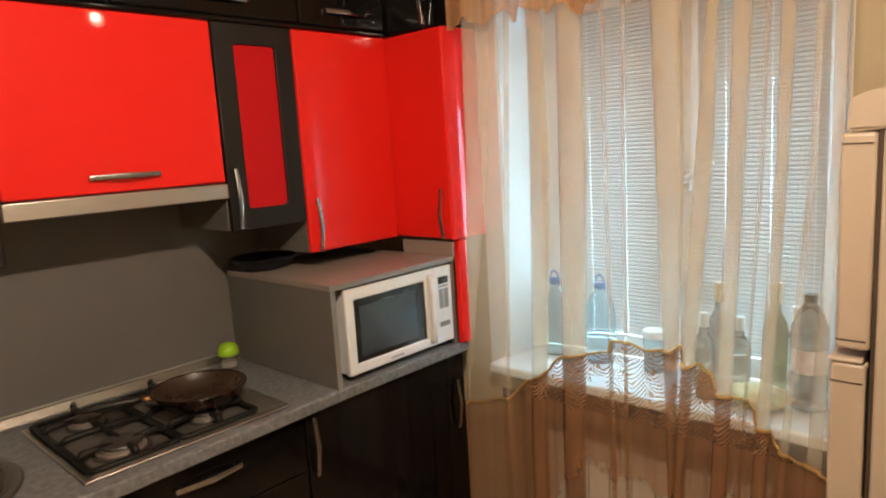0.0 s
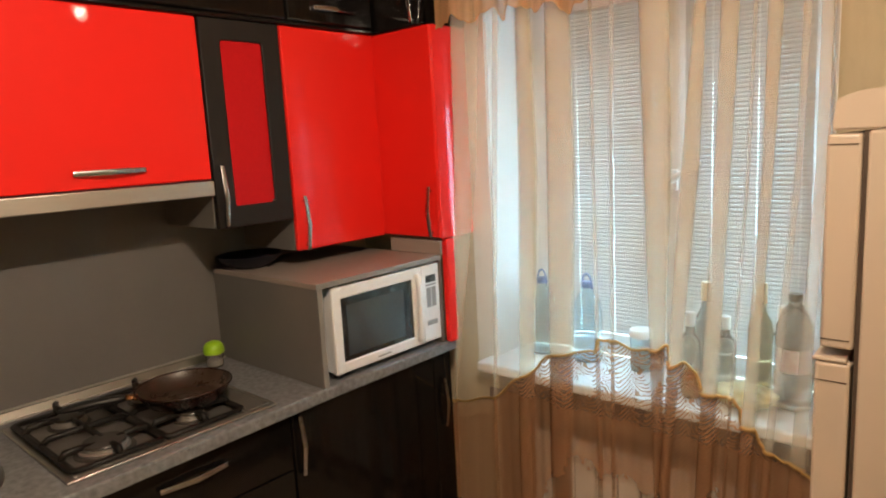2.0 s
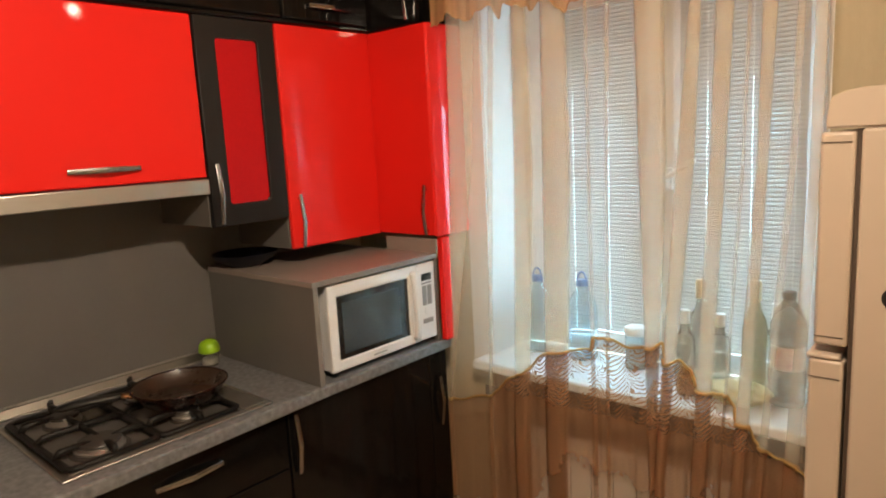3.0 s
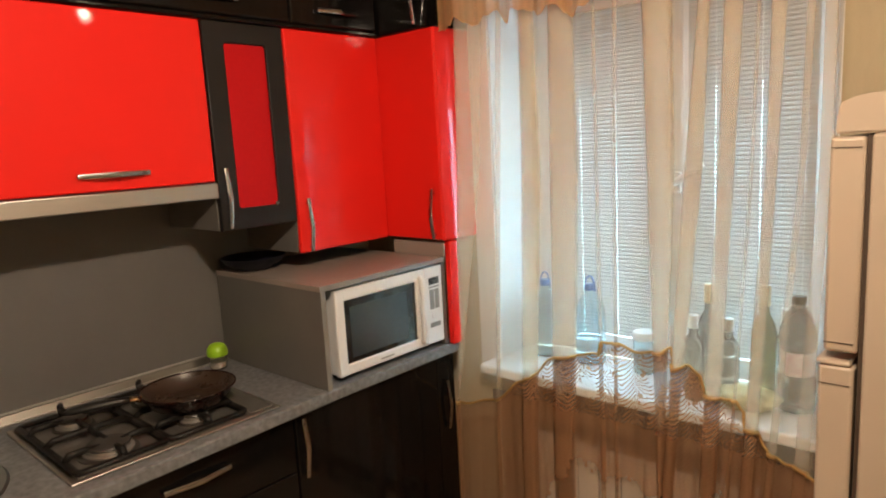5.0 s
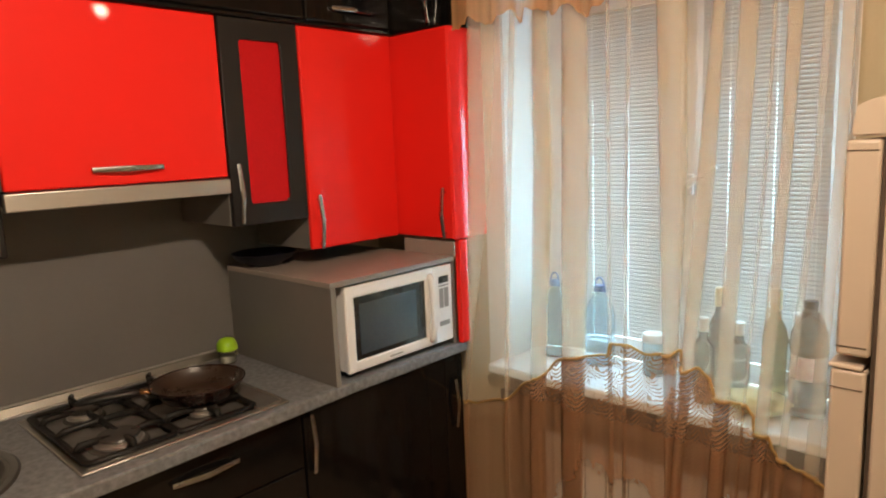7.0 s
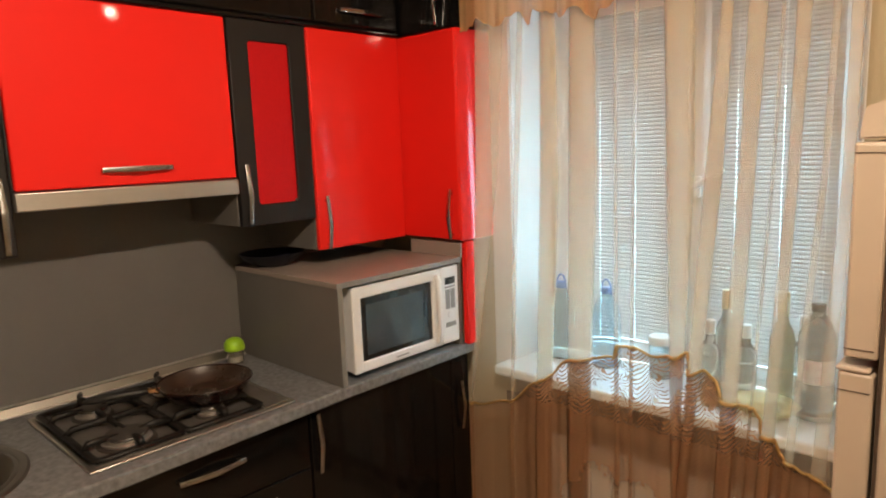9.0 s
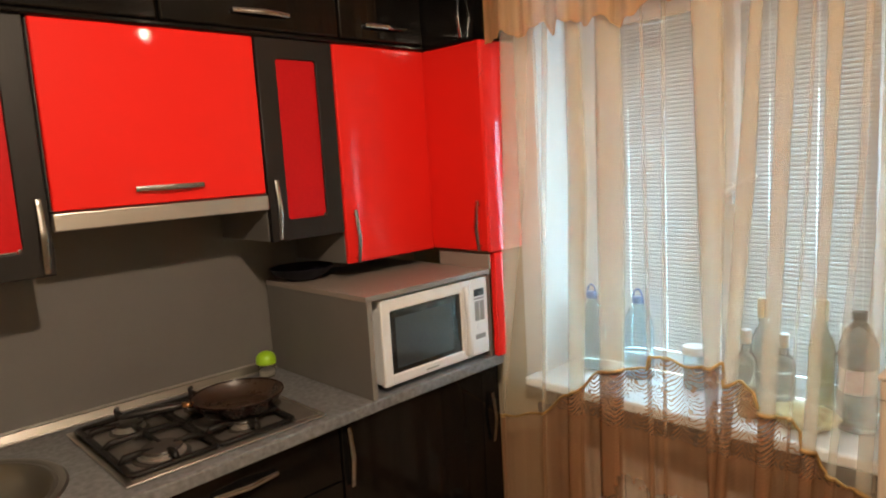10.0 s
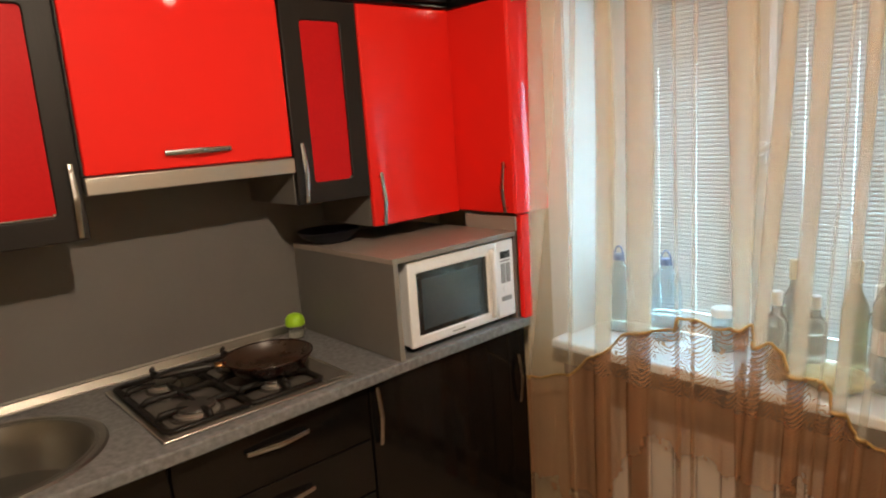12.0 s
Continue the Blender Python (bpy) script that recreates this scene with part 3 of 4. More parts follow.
def base_unit(name, y0, y1, label, top=0.830):
    c = thing(name, (0.3, (y0 + y1) / 2, 0.0), label, "cabinet", "black base cabinets")
    part("carcass", box(0.012, BX - 0.021, y0 + 0.001, y1 - 0.001, 0.10, top, 0.001), BLACK_WOOD, c)
    part("plinth", box(0.08, BX - 0.06, y0 + 0.001, y1 - 0.001, 0.0, 0.099, 0.001), BLACK_WOOD, c)
    return c


c = base_unit("drawer_unit", 0.02, 0.630, "glossy black drawer unit under the hob")
for z0, z1 in ((0.652, 0.826), (0.476, 0.648), (0.104, 0.472)):
    d = part("drawer_front", front_slab(BX, 0.023, 0.627, z0, z1, bev=0.003), BLACK, c)
    bow_handle("handle", (BX, 0.314, (z1 - 0.0625)), ALONG, OUT, 0.19, d)
c = base_unit("corner_base_cabinet", 0.632, 1.365, "glossy black base cabinet with two doors under the microwave")
for y0, y1, hy, hz in ((0.635, 1.262, 0.657, 0.717), (1.265, 1.362, 1.310, 0.635)):
    d = part("door", front_slab(BX, y0, y1, 0.104, 0.826, bev=0.003), BLACK, c)
    bow_handle("handle", (BX, hy, hz), UP, OUT, 0.19, d)
c = base_unit("sink_base_cabinet", -0.78, 0.018, "glossy black sink cabinet with two doors", 0.68)
for y0, y1, hy in ((-0.777, -0.383, -0.42), (-0.379, 0.015, -0.34)):
    d = part("door", front_slab(BX, y0, y1, 0.104, 0.826, bev=0.003), BLACK, c)
    bow_handle("handle", (BX, hy, 0.700), UP, OUT, 0.19, d)


# ---- sink ----
def sink():
    c = thing("round_sink", (0.34, -0.311, CT_Z), "round inset stainless steel sink", "sink")
    at = (0.34, -0.311, CT_Z)
    part("rim", lathe([(0.226, 0.0012), (0.2285, 0.004), (0.233, 0.0045), (0.238, 0.002), (0.243, 0.0055), (0.256, 0.006), (0.262, 0.0012)], at, 64), SINK_STEEL, c)
    part("bowl", lathe([(0.2284, 0.0038), (0.222, -0.004), (0.214, -0.06), (0.195, -0.125), (0.15, -0.155), (0.03, -0.162), (0.0, -0.162)], at, 64), SINK_STEEL, c)
    part("drain", lathe([(0.0, -0.158), (0.03, -0.158), (0.036, -0.160), (0.036, -0.1618)], at, 32), CHROME, c)
    return c


sink()
cutter = bmesh.new()
bmesh.ops.create_cone(cutter, cap_ends=True, segments=64, radius1=0.2275, radius2=0.2275, depth=0.2)
bmesh.ops.translate(cutter, verts=cutter.verts, vec=(0.34, -0.311, CT_Z))


def cut_hole(ob, cutter):
    """Cuts the sink's opening out of the worktop for good."""
    me = bpy.data.meshes.new("cutter")
    cutter.to_mesh(me)
    cutter.free()
    tool = new("cutter", me)
    mod = ob.modifiers.new("hole", "BOOLEAN")
    mod.object, mod.solver = tool, "EXACT"
    done = bpy.data.meshes.new_from_object(ob.evaluated_get(bpy.context.evaluated_depsgraph_get()))
    ob.modifiers.remove(mod)
    ob.data = done
    bpy.data.objects.remove(tool)


cut_hole(top, cutter)


# ---- hob and pan ----
def hob():
    c = thing("gas_hob", (0.35, 0.31, CT_Z), "stainless steel four-burner gas hob with black cast iron grates", "gas hob")
    x0, x1, y0, y1, z = 0.093, 0.592, 0.017, 0.588, CT_Z + 0.0012
    part("frame", box(x0, x1, y0, y1, z, z + 0.006, 0.003, 3), STEEL, c)
    part("tray", box(x0 + 0.022, x1 - 0.018, y0 + 0.020, 0.492, z + 0.0062, z + 0.0075, 0.0005), HOB_STEEL, c)
    part("control_strip", box(x0 + 0.022, x1 - 0.018, 0.500, y1 - 0.016, z + 0.0062, z + 0.009, 0.001), HOB_STEEL, c)
    for bx, by, r in ((0.482, 0.145, 0.056), (0.225, 0.150, 0.042), (0.225, 0.378, 0.048), (0.482, 0.378, 0.036)):
        at = (bx, by, z + 0.0077)
        b = part("burner", lathe([(r * 1.32, 0), (r * 1.30, 0.003), (r * 1.05, 0.005), (r * 0.98, 0.004)], at, 40), ENAMEL, c, "dark burner base ring")
        part("burner_crown", lathe([(r * 1.08, 0.0042), (r * 1.10, 0.009), (r * 1.00, 0.012), (r * 0.98, 0.018), (r * 0.90, 0.019), (0, 0.019)], at, 40), ALU, b, "silver burner crown")
        part("burner_cap", lathe([(r * 0.93, 0.0192), (r * 0.96, 0.022), (r * 0.90, 0.026), (r * 0.30, 0.0275), (0, 0.0275)], at, 40), ENAMEL, b, "dark enamelled cap")
    for gy0, gy1 in ((0.040, 0.262), (0.268, 0.490)):
        zz, h = z + 0.030, 0.006
        ax0, ax1 = x0 + 0.030, x1 - 0.026
        bm = bmesh.new()
        # outer frame lies low, with raised fingers towards each burner
        r = 0.0092
        loop = [(ax0, gy0 + 0.012), (ax0 + 0.012, gy0), (ax1 - 0.012, gy0), (ax1, gy0 + 0.012), (ax1, gy1 - 0.012), (ax1 - 0.012, gy1), (ax0 + 0.012, gy1), (ax0, gy1 - 0.012)]
        tube([(*p, zz - 0.014) for p in loop + loop[:2]], 0.0115, 8, bm, flat=0.6)
        my = (gy0 + gy1) / 2
        mx = (ax0 + ax1) / 2
        tube([(mx, gy0, zz - 0.013), (mx, gy0 + 0.02, zz), (mx, gy1 - 0.02, zz), (mx, gy1, zz - 0.013)], r, 8, bm)
        for bx in (0.482, 0.225):
            for sx, sy in ((0, 1), (0, -1)):
                ey = gy1 if sy > 0 else gy0
                tube([(bx, ey, zz - 0.013), (bx, ey - sy * 0.012, zz + 0.002), (bx, ey - sy * 0.045, zz + 0.003), (bx, my + sy * 0.026, zz - 0.001)], [r, r * 1.1, r, r * 0.8], 8, bm)
            ex = ax1 if bx > mx else ax0
            s = 1 if bx > mx else -1
            tube([(ex, my, zz - 0.013), (ex - s * 0.012, my, zz + 0.002), (ex - s * 0.04, my, zz + 0.003), (bx + s * 0.026, my, zz - 0.001)], [r, r * 1.1, r, r * 0.8], 8, bm)
            tube([(mx, my, zz), (bx - s * 0.028, my, zz)], [r, r * 0.8], 8, bm)
        for p in ((ax0 + 0.006, gy0 + 0.006), (ax1 - 0.006, gy0 + 0.006), (ax0 + 0.006, gy1 - 0.006), (ax1 - 0.006, gy1 - 0.006)):
            tube([(*p, z + 0.0076), (*p, zz - 0.010)], 0.006, 8, bm)
        # upright horn at the rear corner
        tube([(ax0 + 0.004, my, zz - 0.008), (ax0 + 0.002, my, zz + 0.014), (ax0 + 0.012, my, zz + 0.021)], [0.009, 0.009, 0.006], 8, bm)
        part("grate", bm, IRON, c, "black cast iron pan support")
    for k in range(4):
        at = (0.150 + 0.066 * k, 0.546, z + 0.0091)
        part("knob", lathe([(0.019, 0), (0.019, 0.004), (0.016, 0.006), (0.014, 0.020), (0.012, 0.022), (0, 0.022)], at, 28), BAKELITE, c)
    return c


hob()

PAN_AT = Vector((0.414, 0.402, CT_Z + 0.0415))
c = thing("frying_pan", PAN_AT, "maroon non-stick frying pan with a black handle on the hob", "frying pan")
part("outer_body", lathe([(0, 0), (0.094, 0.0), (0.103, 0.004), (0.124, 0.032), (0.1305, 0.044), (0.133, 0.045), (0.1312, 0.0455), (0.1295, 0.0445)], PAN_AT, 64), PAN_OUT, c)
part("inner_coating", lathe([(0.1294, 0.0443), (0.122, 0.032), (0.101, 0.007), (0.093, 0.0045), (0.040, 0.0045), (0.037, 0.0056), (0.034, 0.0045), (0, 0.0045)], PAN_AT, 64), PAN_IN, c, "worn brown non-stick inside")
part("rim", tube([PAN_AT + Vector((0.1312 * math.cos(a), 0.1312 * math.sin(a), 0.0462)) for a in [2 * math.pi * i / 64 for i in range(65)]], 0.0022, 8), PAN_OUT, c)
hd = Vector((-0.40, -0.916, 0)).normalized()
s = PAN_AT + hd * 0.124 + Vector((0, 0, 0.033))
part("ferrule", tube([s, s + hd * 0.016 + Vector((0, 0, 0.003)), s + hd * 0.032 + Vector((0, 0, 0.006))], [0.013, 0.011, 0.010], 14, flat=0.7), COPPER, c, "copper coloured ferrule")
h0 = s + hd * 0.030 + Vector((0, 0, 0.0055))
part("handle", tube([h0 + hd * (0.165 * i / 8) + Vector((0, 0, 0.004 * math.sin(math.pi * i / 9) - 0.001 * i)) for i in range(9)], [0.0125, 0.0138, 0.015, 0.0162, 0.0168, 0.0168, 0.016, 0.014, 0.008], 14, flat=0.66), BAKELITE, c)

# spice jar with green lid
JAR = Vector((0.094, 0.672, CT_Z))
c = thing("spice_jar", JAR + Vector((0, 0, 0.001)), "small glass jar of salt with a lime green lid", "jar")
JAR = JAR + Vector((0, 0, 0.001))
part("glass", lathe([(0, 0), (0.026, 0), (0.029, 0.004), (0.030, 0.045), (0.027, 0.051), (0.0262, 0.051), (0.028, 0.044), (0.0275, 0.006), (0, 0.004)], JAR, 32), JAR_GLASS, c)
part("contents", lathe([(0, 0.0045), (0.026, 0.0062), (0.0272, 0.024), (0.012, 0.029), (0, 0.027)], JAR, 32), WHITE_POWDER, c, "white salt")
part("lid", lathe([(0.033, 0.047), (0.0355, 0.049), (0.036, 0.060), (0.033, 0.074), (0.025, 0.085), (0.011, 0.091), (0, 0.092)], JAR, 36), GREEN, c, "lime green domed lid")

# dark bowl on the housing
lone("serving_bowl", lathe([(0, 0.0), (0.055, 0.0), (0.060, 0.004), (0.100, 0.026), (0.115, 0.046), (0.112, 0.047), (0.096, 0.029), (0.055, 0.008), (0, 0.006)], (0.130, 0.830, BZ + 0.001), 48), NAVY, (0.130, 0.830, BZ + 0.001), "dark navy glazed bowl on the microwave housing", "bowl")


# ---- microwave ----
def microwave():
    x1, y0, y1, z0, z1 = 0.603, 0.809, 1.306, 0.892, 1.176
    c = thing("microwave_oven", (0.42, 1.05, CT_Z), "white microwave oven with a dark glass door", "microwave")
    part("body", box(0.235, x1 - 0.022, y0 + 0.004, y1 - 0.004, z0 + 0.002, z1 - 0.002, 0.004), WHITE_PLASTIC, c)
    split = 1.216
    # door frame as four strips round the glass
    gy0, gy1, gz0, gz1 = 0.845, 1.167, 0.927, 1.135
    bm = box(x1 - 0.022, x1, y0, gy0, z0, z1, 0.005, 3)
    box(x1 - 0.022, x1 - 0.0003, gy1, split - 0.002, z0, z1, 0.005, 3, bm)
    box(x1 - 0.022, x1 - 0.0005, gy0 - 0.004, gy1 + 0.004, z0 + 0.0003, gz0, 0.005, 3, bm)
    box(x1 - 0.022, x1 - 0.0005, gy0 - 0.004, gy1 + 0.004, gz1, z1 - 0.0003, 0.005, 3, bm)
    d = part("door", bm, WHITE_PLASTIC, c, "white door frame")
    part("glass", box(x1 - 0.018, x1 - 0.006, gy0 - 0.003, gy1 + 0.003, gz0 - 0.003, gz1 + 0.003, 0.001), DOOR_GLASS, d, "black door glass")
    part("screen", box(x1 - 0.0058, x1 - 0.0048, gy0 + 0.022, gy1 - 0.042, gz0 + 0.016, gz1 - 0.024, 0.0003), DOOR_MESH, d, "grey see-through screen area")
    bm = tube([(x1 - 0.003, 1.190, gz0 - 0.016), (x1 + 0.010, 1.188, gz0 - 0.004), (x1 + 0.014, 1.187, gz0 + 0.05), (x1 + 0.014, 1.187, gz1 - 0.05), (x1 + 0.010, 1.188, gz1 + 0.002), (x1 - 0.003, 1.190, gz1 + 0.014)], [0.011, 0.0115, 0.0105, 0.0105, 0.0115, 0.011], 14)
    part("handle", bm, WHITE_PLASTIC, d, "white curved door handle")
    p = part("control_panel", box(x1 - 0.022, x1 - 0.001, split, y1, z0, z1, 0.005, 3), WHITE_PLASTIC, c)
    a, b = split + 0.018, y1 - 0.020
    part("display", box(x1 - 0.0009, x1 + 0.0006, a, b, 1.110, 1.136, 0.0004), DARK_PRINT, p, "dark display")
    for k, (q0, q1) in enumerate(((1.098, 1.104), (1.020, 1.092))):
        w = (b - a) / 2
        for j in range(2 if k else 1):
            ya, yb = (a + j * w + 0.002, a + (j + 1) * w - 0.002) if k else (a, b)
            part("key_row", box(x1 - 0.0009, x1 + 0.0006, ya, yb, q0, q1, 0.0004), GREY_PRINT, p)
    part("dial_plate", lathe([(0.016, 0), (0.016, 0.002), (0.013, 0.003), (0, 0.003)], (0, 0, 0), 28, tilt=pose(x1 - 0.0009, (a + b) / 2, 0.998, 0, 90, 0)), WHITE_PLASTIC, p)
    part("open_button", box(x1 - 0.0009, x1 + 0.001, a, b, 0.953, 0.970, 0.0005), GREY_PRINT, p)
    part("badge", box(x1 - 0.0003, x1 + 0.0004, 0.985, 1.045, 0.905, 0.910, 0), GREY_PRINT, d)
    for fx in (0.27, 0.55):
        for fy in (0.85, 1.25):
            part("foot", lathe([(0.0, 0.001), (0.012, 0.001), (0.013, 0.003), (0.011, 0.034), (0, 0.034)], (fx, fy, CT_Z), 16), BAKELITE, c)
    return c


microwave()


# ---- fridge ----
def fridge():
    fy0, fy1 = 0.905, 1.36
    c = thing("fridge", (2.28, 1.17, 0.0), "cream two-door fridge freezer beside the window", "fridge")
    part("body", box(1.989, 2.54, fy0, fy1, 0.03, 1.586, 0.006, 3), CREAM_PAINT, c)
    part("gasket", box(1.981, 1.9885, fy0 + 0.010, fy1 - 0.012, 0.10, 1.586, 0.001), GASKET, c, "dark door seals")
    # cap with a curved front
    bm = bmesh.new()
    prof = [(x - 0.027, z - 0.014) for x, z in ((2.57, 1.6015), (1.962, 1.6015), (1.960, 1.612), (1.963, 1.640), (1.966, 1.6545), (1.972, 1.6585), (1.990, 1.6650), (2.010, 1.6690), (2.040, 1.6705), (2.57, 1.6705))]
    ends = [[bm.verts.new((x, y, z)) for x, z in prof] for y in (fy0 + 0.001, fy1 - 0.001)]
    for k in range(len(prof)):
        bm.faces.new((ends[0][k], ends[0][(k + 1) % len(prof)], ends[1][(k + 1) % len(prof)], ends[1][k]))
    bm.faces.new(ends[0][::-1]), bm.faces.new(ends[1])
    bmesh.ops.recalc_face_normals(bm, faces=bm.faces[:])
    bmesh.ops.bevel(bm, geom=[e for e in bm.edges if abs(e.verts[0].co.y - e.verts[1].co.y) < 1e-5], offset=0.003, segments=2, affect="EDGES")
    smooth(bm, 30)
    part("top_cap", bm, CREAM_PAINT, c)
    up = part("freezer_door", box(1.925, 1.9805, fy0 + 0.002, fy1, 1.188, 1.582, 0.007, 3), CREAM_PAINT, c)
    part("door_trim", box(1.9265, 1.9755, fy0 + 0.0003, fy0 + 0.0035, 1.5625, 1.5642, 0), GASKET, up)
    part("grip_edge", box(1.926, 1.974, fy0 + 0.0003, fy0 + 0.0035, 1.2055, 1.2070, 0), GASKET, up)
    low = part("fridge_door", box(1.918, 1.9765, fy0 + 0.002, fy1, 0.10, 1.161, 0.007, 3), CREAM_PAINT, c)
    part("grip_lip", box(1.914, 1.971, fy0 + 0.0005, fy1, 1.162, 1.171, 0.004, 3), CREAM_PAINT, low, "protruding moulded grip edge")
    part("door_line", box(1.919, 1.972, fy0 + 0.0003, fy0 + 0.0035, 1.1250, 1.1262, 0), GASKET, low)
    for fx in (2.03, 2.49):
        for fy in (0.95, 1.31):
            part("foot", lathe([(0, 0), (0.018, 0), (0.018, 0.02), (0.012, 0.032), (0, 0.032)], (fx, fy, 0), 16), BAKELITE, c)
    return c


fridge()
lone("fridge_magnet", lathe([(0.019, 0), (0.020, 0.002), (0.017, 0.005), (0, 0.006)], (0, 0, 0), 28, tilt=pose(2.050, 0.9045, 1.290, 90, 0, 0)), BAKELITE, (2.050, 0.9045, 1.290), "round dark magnet on the side of the fridge", "magnet")


# ---- radiator ----
def radiator():
    c = thing("radiator", (1.25, 1.43, 0.12), "pale sectional radiator under the window sill", "radiator")
    for k in range(9):
        x = 0.931 + 0.0805 * k
        bm = box(x + 0.002, x + 0.0785, 1.406, 1.414, 0.14, 0.585, 0.003)
        box(x + 0.030, x + 0.052, 1.414, 1.470, 0.15, 0.58, 0.003, bm=bm)
        # top louvre slopes back
        rows = [[(x + 0.003, 1.407, 0.584), (x + 0.0775, 1.407, 0.584)], [(x + 0.004, 1.414, 0.605), (x + 0.0765, 1.414, 0.605)], [(x + 0.006, 1.435, 0.620), (x + 0.0745, 1.435, 0.620)]]
        add = sheet(rows)
        bmesh.ops.solidify(add, geom=add.faces[:], thickness=0.004)
        merged(bm, add)
        part("section", bm, RADIATOR, c)
    for z in (0.17, 0.57):
        part("header_pipe", tube([(0.92, 1.445, z), (1.67, 1.445, z)], 0.016, 14), RADIATOR, c)
    for x in (1.03, 1.56):
        part("bracket", box(x, x + 0.02, 1.455, WALL_Y + 0.0, 0.53, 0.55, 0.001), RADIATOR, c)
    return c


radiator()


# ---- blinds ----
def blind(x0, x1, cords, turn, z0, z1=2.032):
    y, pitch = WIN_Y - 0.042, 0.0140
    c = thing("venetian_blind", ((x0 + x1) / 2, y, z0), "closed pale grey horizontal venetian blind in the window", "blind", "window blinds")
    part("headrail", box(x0, x1, y - 0.013, y + 0.013, z1, z1 + 0.025, 0.002), PVC, c)
    part("bottom_rail", box(x0, x1, y - 0.011, y + 0.011, z0 - 0.012, z0, 0.002), PVC, c)
    # one slat, with a slot at each cord
    cuts = sorted(cords)
    w, hole = 0.0088, 0.0006
    tilt = radians(turn)
    bm = bmesh.new()

    def strip(a, b, s0, s1):
        vs = []
        for s in (s0, s1):
            up = 0.0016 * (1 - (s / w) ** 2)
            yy, zz = s * math.cos(tilt) - up * math.sin(tilt), s * math.sin(tilt) + up * math.cos(tilt)
            vs.append([(a, yy, zz), (b, yy, zz)])
        p = [bm.verts.new(v) for v in (*vs[0], vs[1][1], vs[1][0])]
        bm.faces.new(p)
    strip(x0, x1, -w, -0.0035), strip(x0, x1, 0.0035, w)
    edges = [x0] + [e for q in cuts for e in (q - hole, q + hole)] + [x1]
    for a, b in zip(edges[::2], edges[1::2]):
        strip(a, b, -0.0035, 0.0035)
    bmesh.ops.remove_doubles(bm, verts=bm.verts, dist=1e-6)
    bmesh.ops.solidify(bm, geom=bm.faces[:], thickness=0.0005)
    me = bpy.data.meshes.new("slat")
    bm.to_mesh(me)
    bm.free()
    me.materials.append(SLAT)
    n = int((z1 - z0) / pitch)
    for k in range(n):
        ob = new("slat", me)
        ob.parent = c
        ob.location = Vector((0, y, z0 + 0.010 + k * pitch)) - Vector(c.location)
        ob.location.x = -c.location.x
    for q in cuts:
        part("cord", tube([(q, y - 0.0085, z0), (q, y - 0.0085, z1)], 0.0006, 5), PVC, c)
    return c


blind(0.925, 1.246, (0.963, 1.102, 1.226), 67, 0.884)
blind(1.356, 1.728, (1.443, 1.578, 1.702), 68, 0.874)


# ---- things on the sill ----
SZ = 0.787


def water_bottle(x, y):
    c = thing("water_bottle", (x, y, SZ), "large clear plastic water bottle with a blue cap and carrying loop", "bottle", "water bottles on the sill")
    at = (x, y, SZ)
    part("body", lathe([(0, 0.004), (0.030, 0.0), (0.050, 0.004), (0.054, 0.02), (0.052, 0.06), (0.054, 0.065), (0.052, 0.10), (0.054, 0.105), (0.053, 0.19), (0.045, 0.225), (0.026, 0.255), (0.018, 0.265), (0.018, 0.285),
                        (0.0172, 0.285), (0.0172, 0.264), (0.025, 0.2535), (0.044, 0.224), (0.052, 0.19), (0.0515, 0.02), (0.048, 0.006), (0, 0.006)], at, 36), PET, c)
    part("cap", lathe([(0.0195, 0.272), (0.0195, 0.292), (0.017, 0.295), (0, 0.295)], at, 24), BLUE_CAP, c, "blue screw cap")
    part("loop", tube([(x + 0.021 * math.cos(a), y, SZ + 0.268 + 0.055 * math.sin(a) ** 1) for a in [math.pi * i / 14 for i in range(15)]], 0.0035, 8), BLUE_CAP, c, "blue carrying loop")


water_bottle(0.835, 1.630)
water_bottle(1.023, 1.635)


def wine_bottle(x, y, h, glass, cap, label, r=0.036):
    c = thing("glass_bottle", (x, y, SZ), label, "bottle", "bottles on the sill")
    at = (x, y, SZ)
    part("body", lathe([(0, 0.006), (r * 0.8, 0.0), (r, 0.006), (r, h * 0.58), (r * 0.85, h * 0.66), (r * 0.42, h * 0.75), (r * 0.38, h * 0.93), (r * 0.44, h * 0.935), (r * 0.44, h * 0.96), (0, h * 0.96)], at, 32), glass, c)
    part("cap", lathe([(r * 0.42, h * 0.82), (r * 0.48, h * 0.825), (r * 0.48, h * 0.99), (r * 0.4, h), (0, h)], at, 24), cap, c)


wine_bottle(1.448, 1.640, 0.335, DARK_GLASS, FOIL, "dark glass bottle with a tan foil neck on the sill", 0.034)
wine_bottle(1.424, 1.570, 0.250, DARK_GLASS, WHITE_PLASTIC, "short dark glass bottle with a white cap on the sill", 0.032)
wine_bottle(1.512, 1.630, 0.235, DARK_GLASS, WHITE_PLASTIC, "dark glass bottle with a white cap on the sill", 0.034)
wine_bottle(1.615, 1.635, 0.350, AMBER_GLASS, FOIL, "olive glass bottle with tan foil neck on the sill", 0.036)
wine_bottle(1.672, 1.660, 0.280, PET, PVC, "clear glass bottle with a pale cap on the sill", 0.036)
BIG = (1.722, 1.580, SZ)
c = thing("plastic_bottle", BIG, "big dark drink bottle with a pink and white label", "bottle", "bottles on the sill")
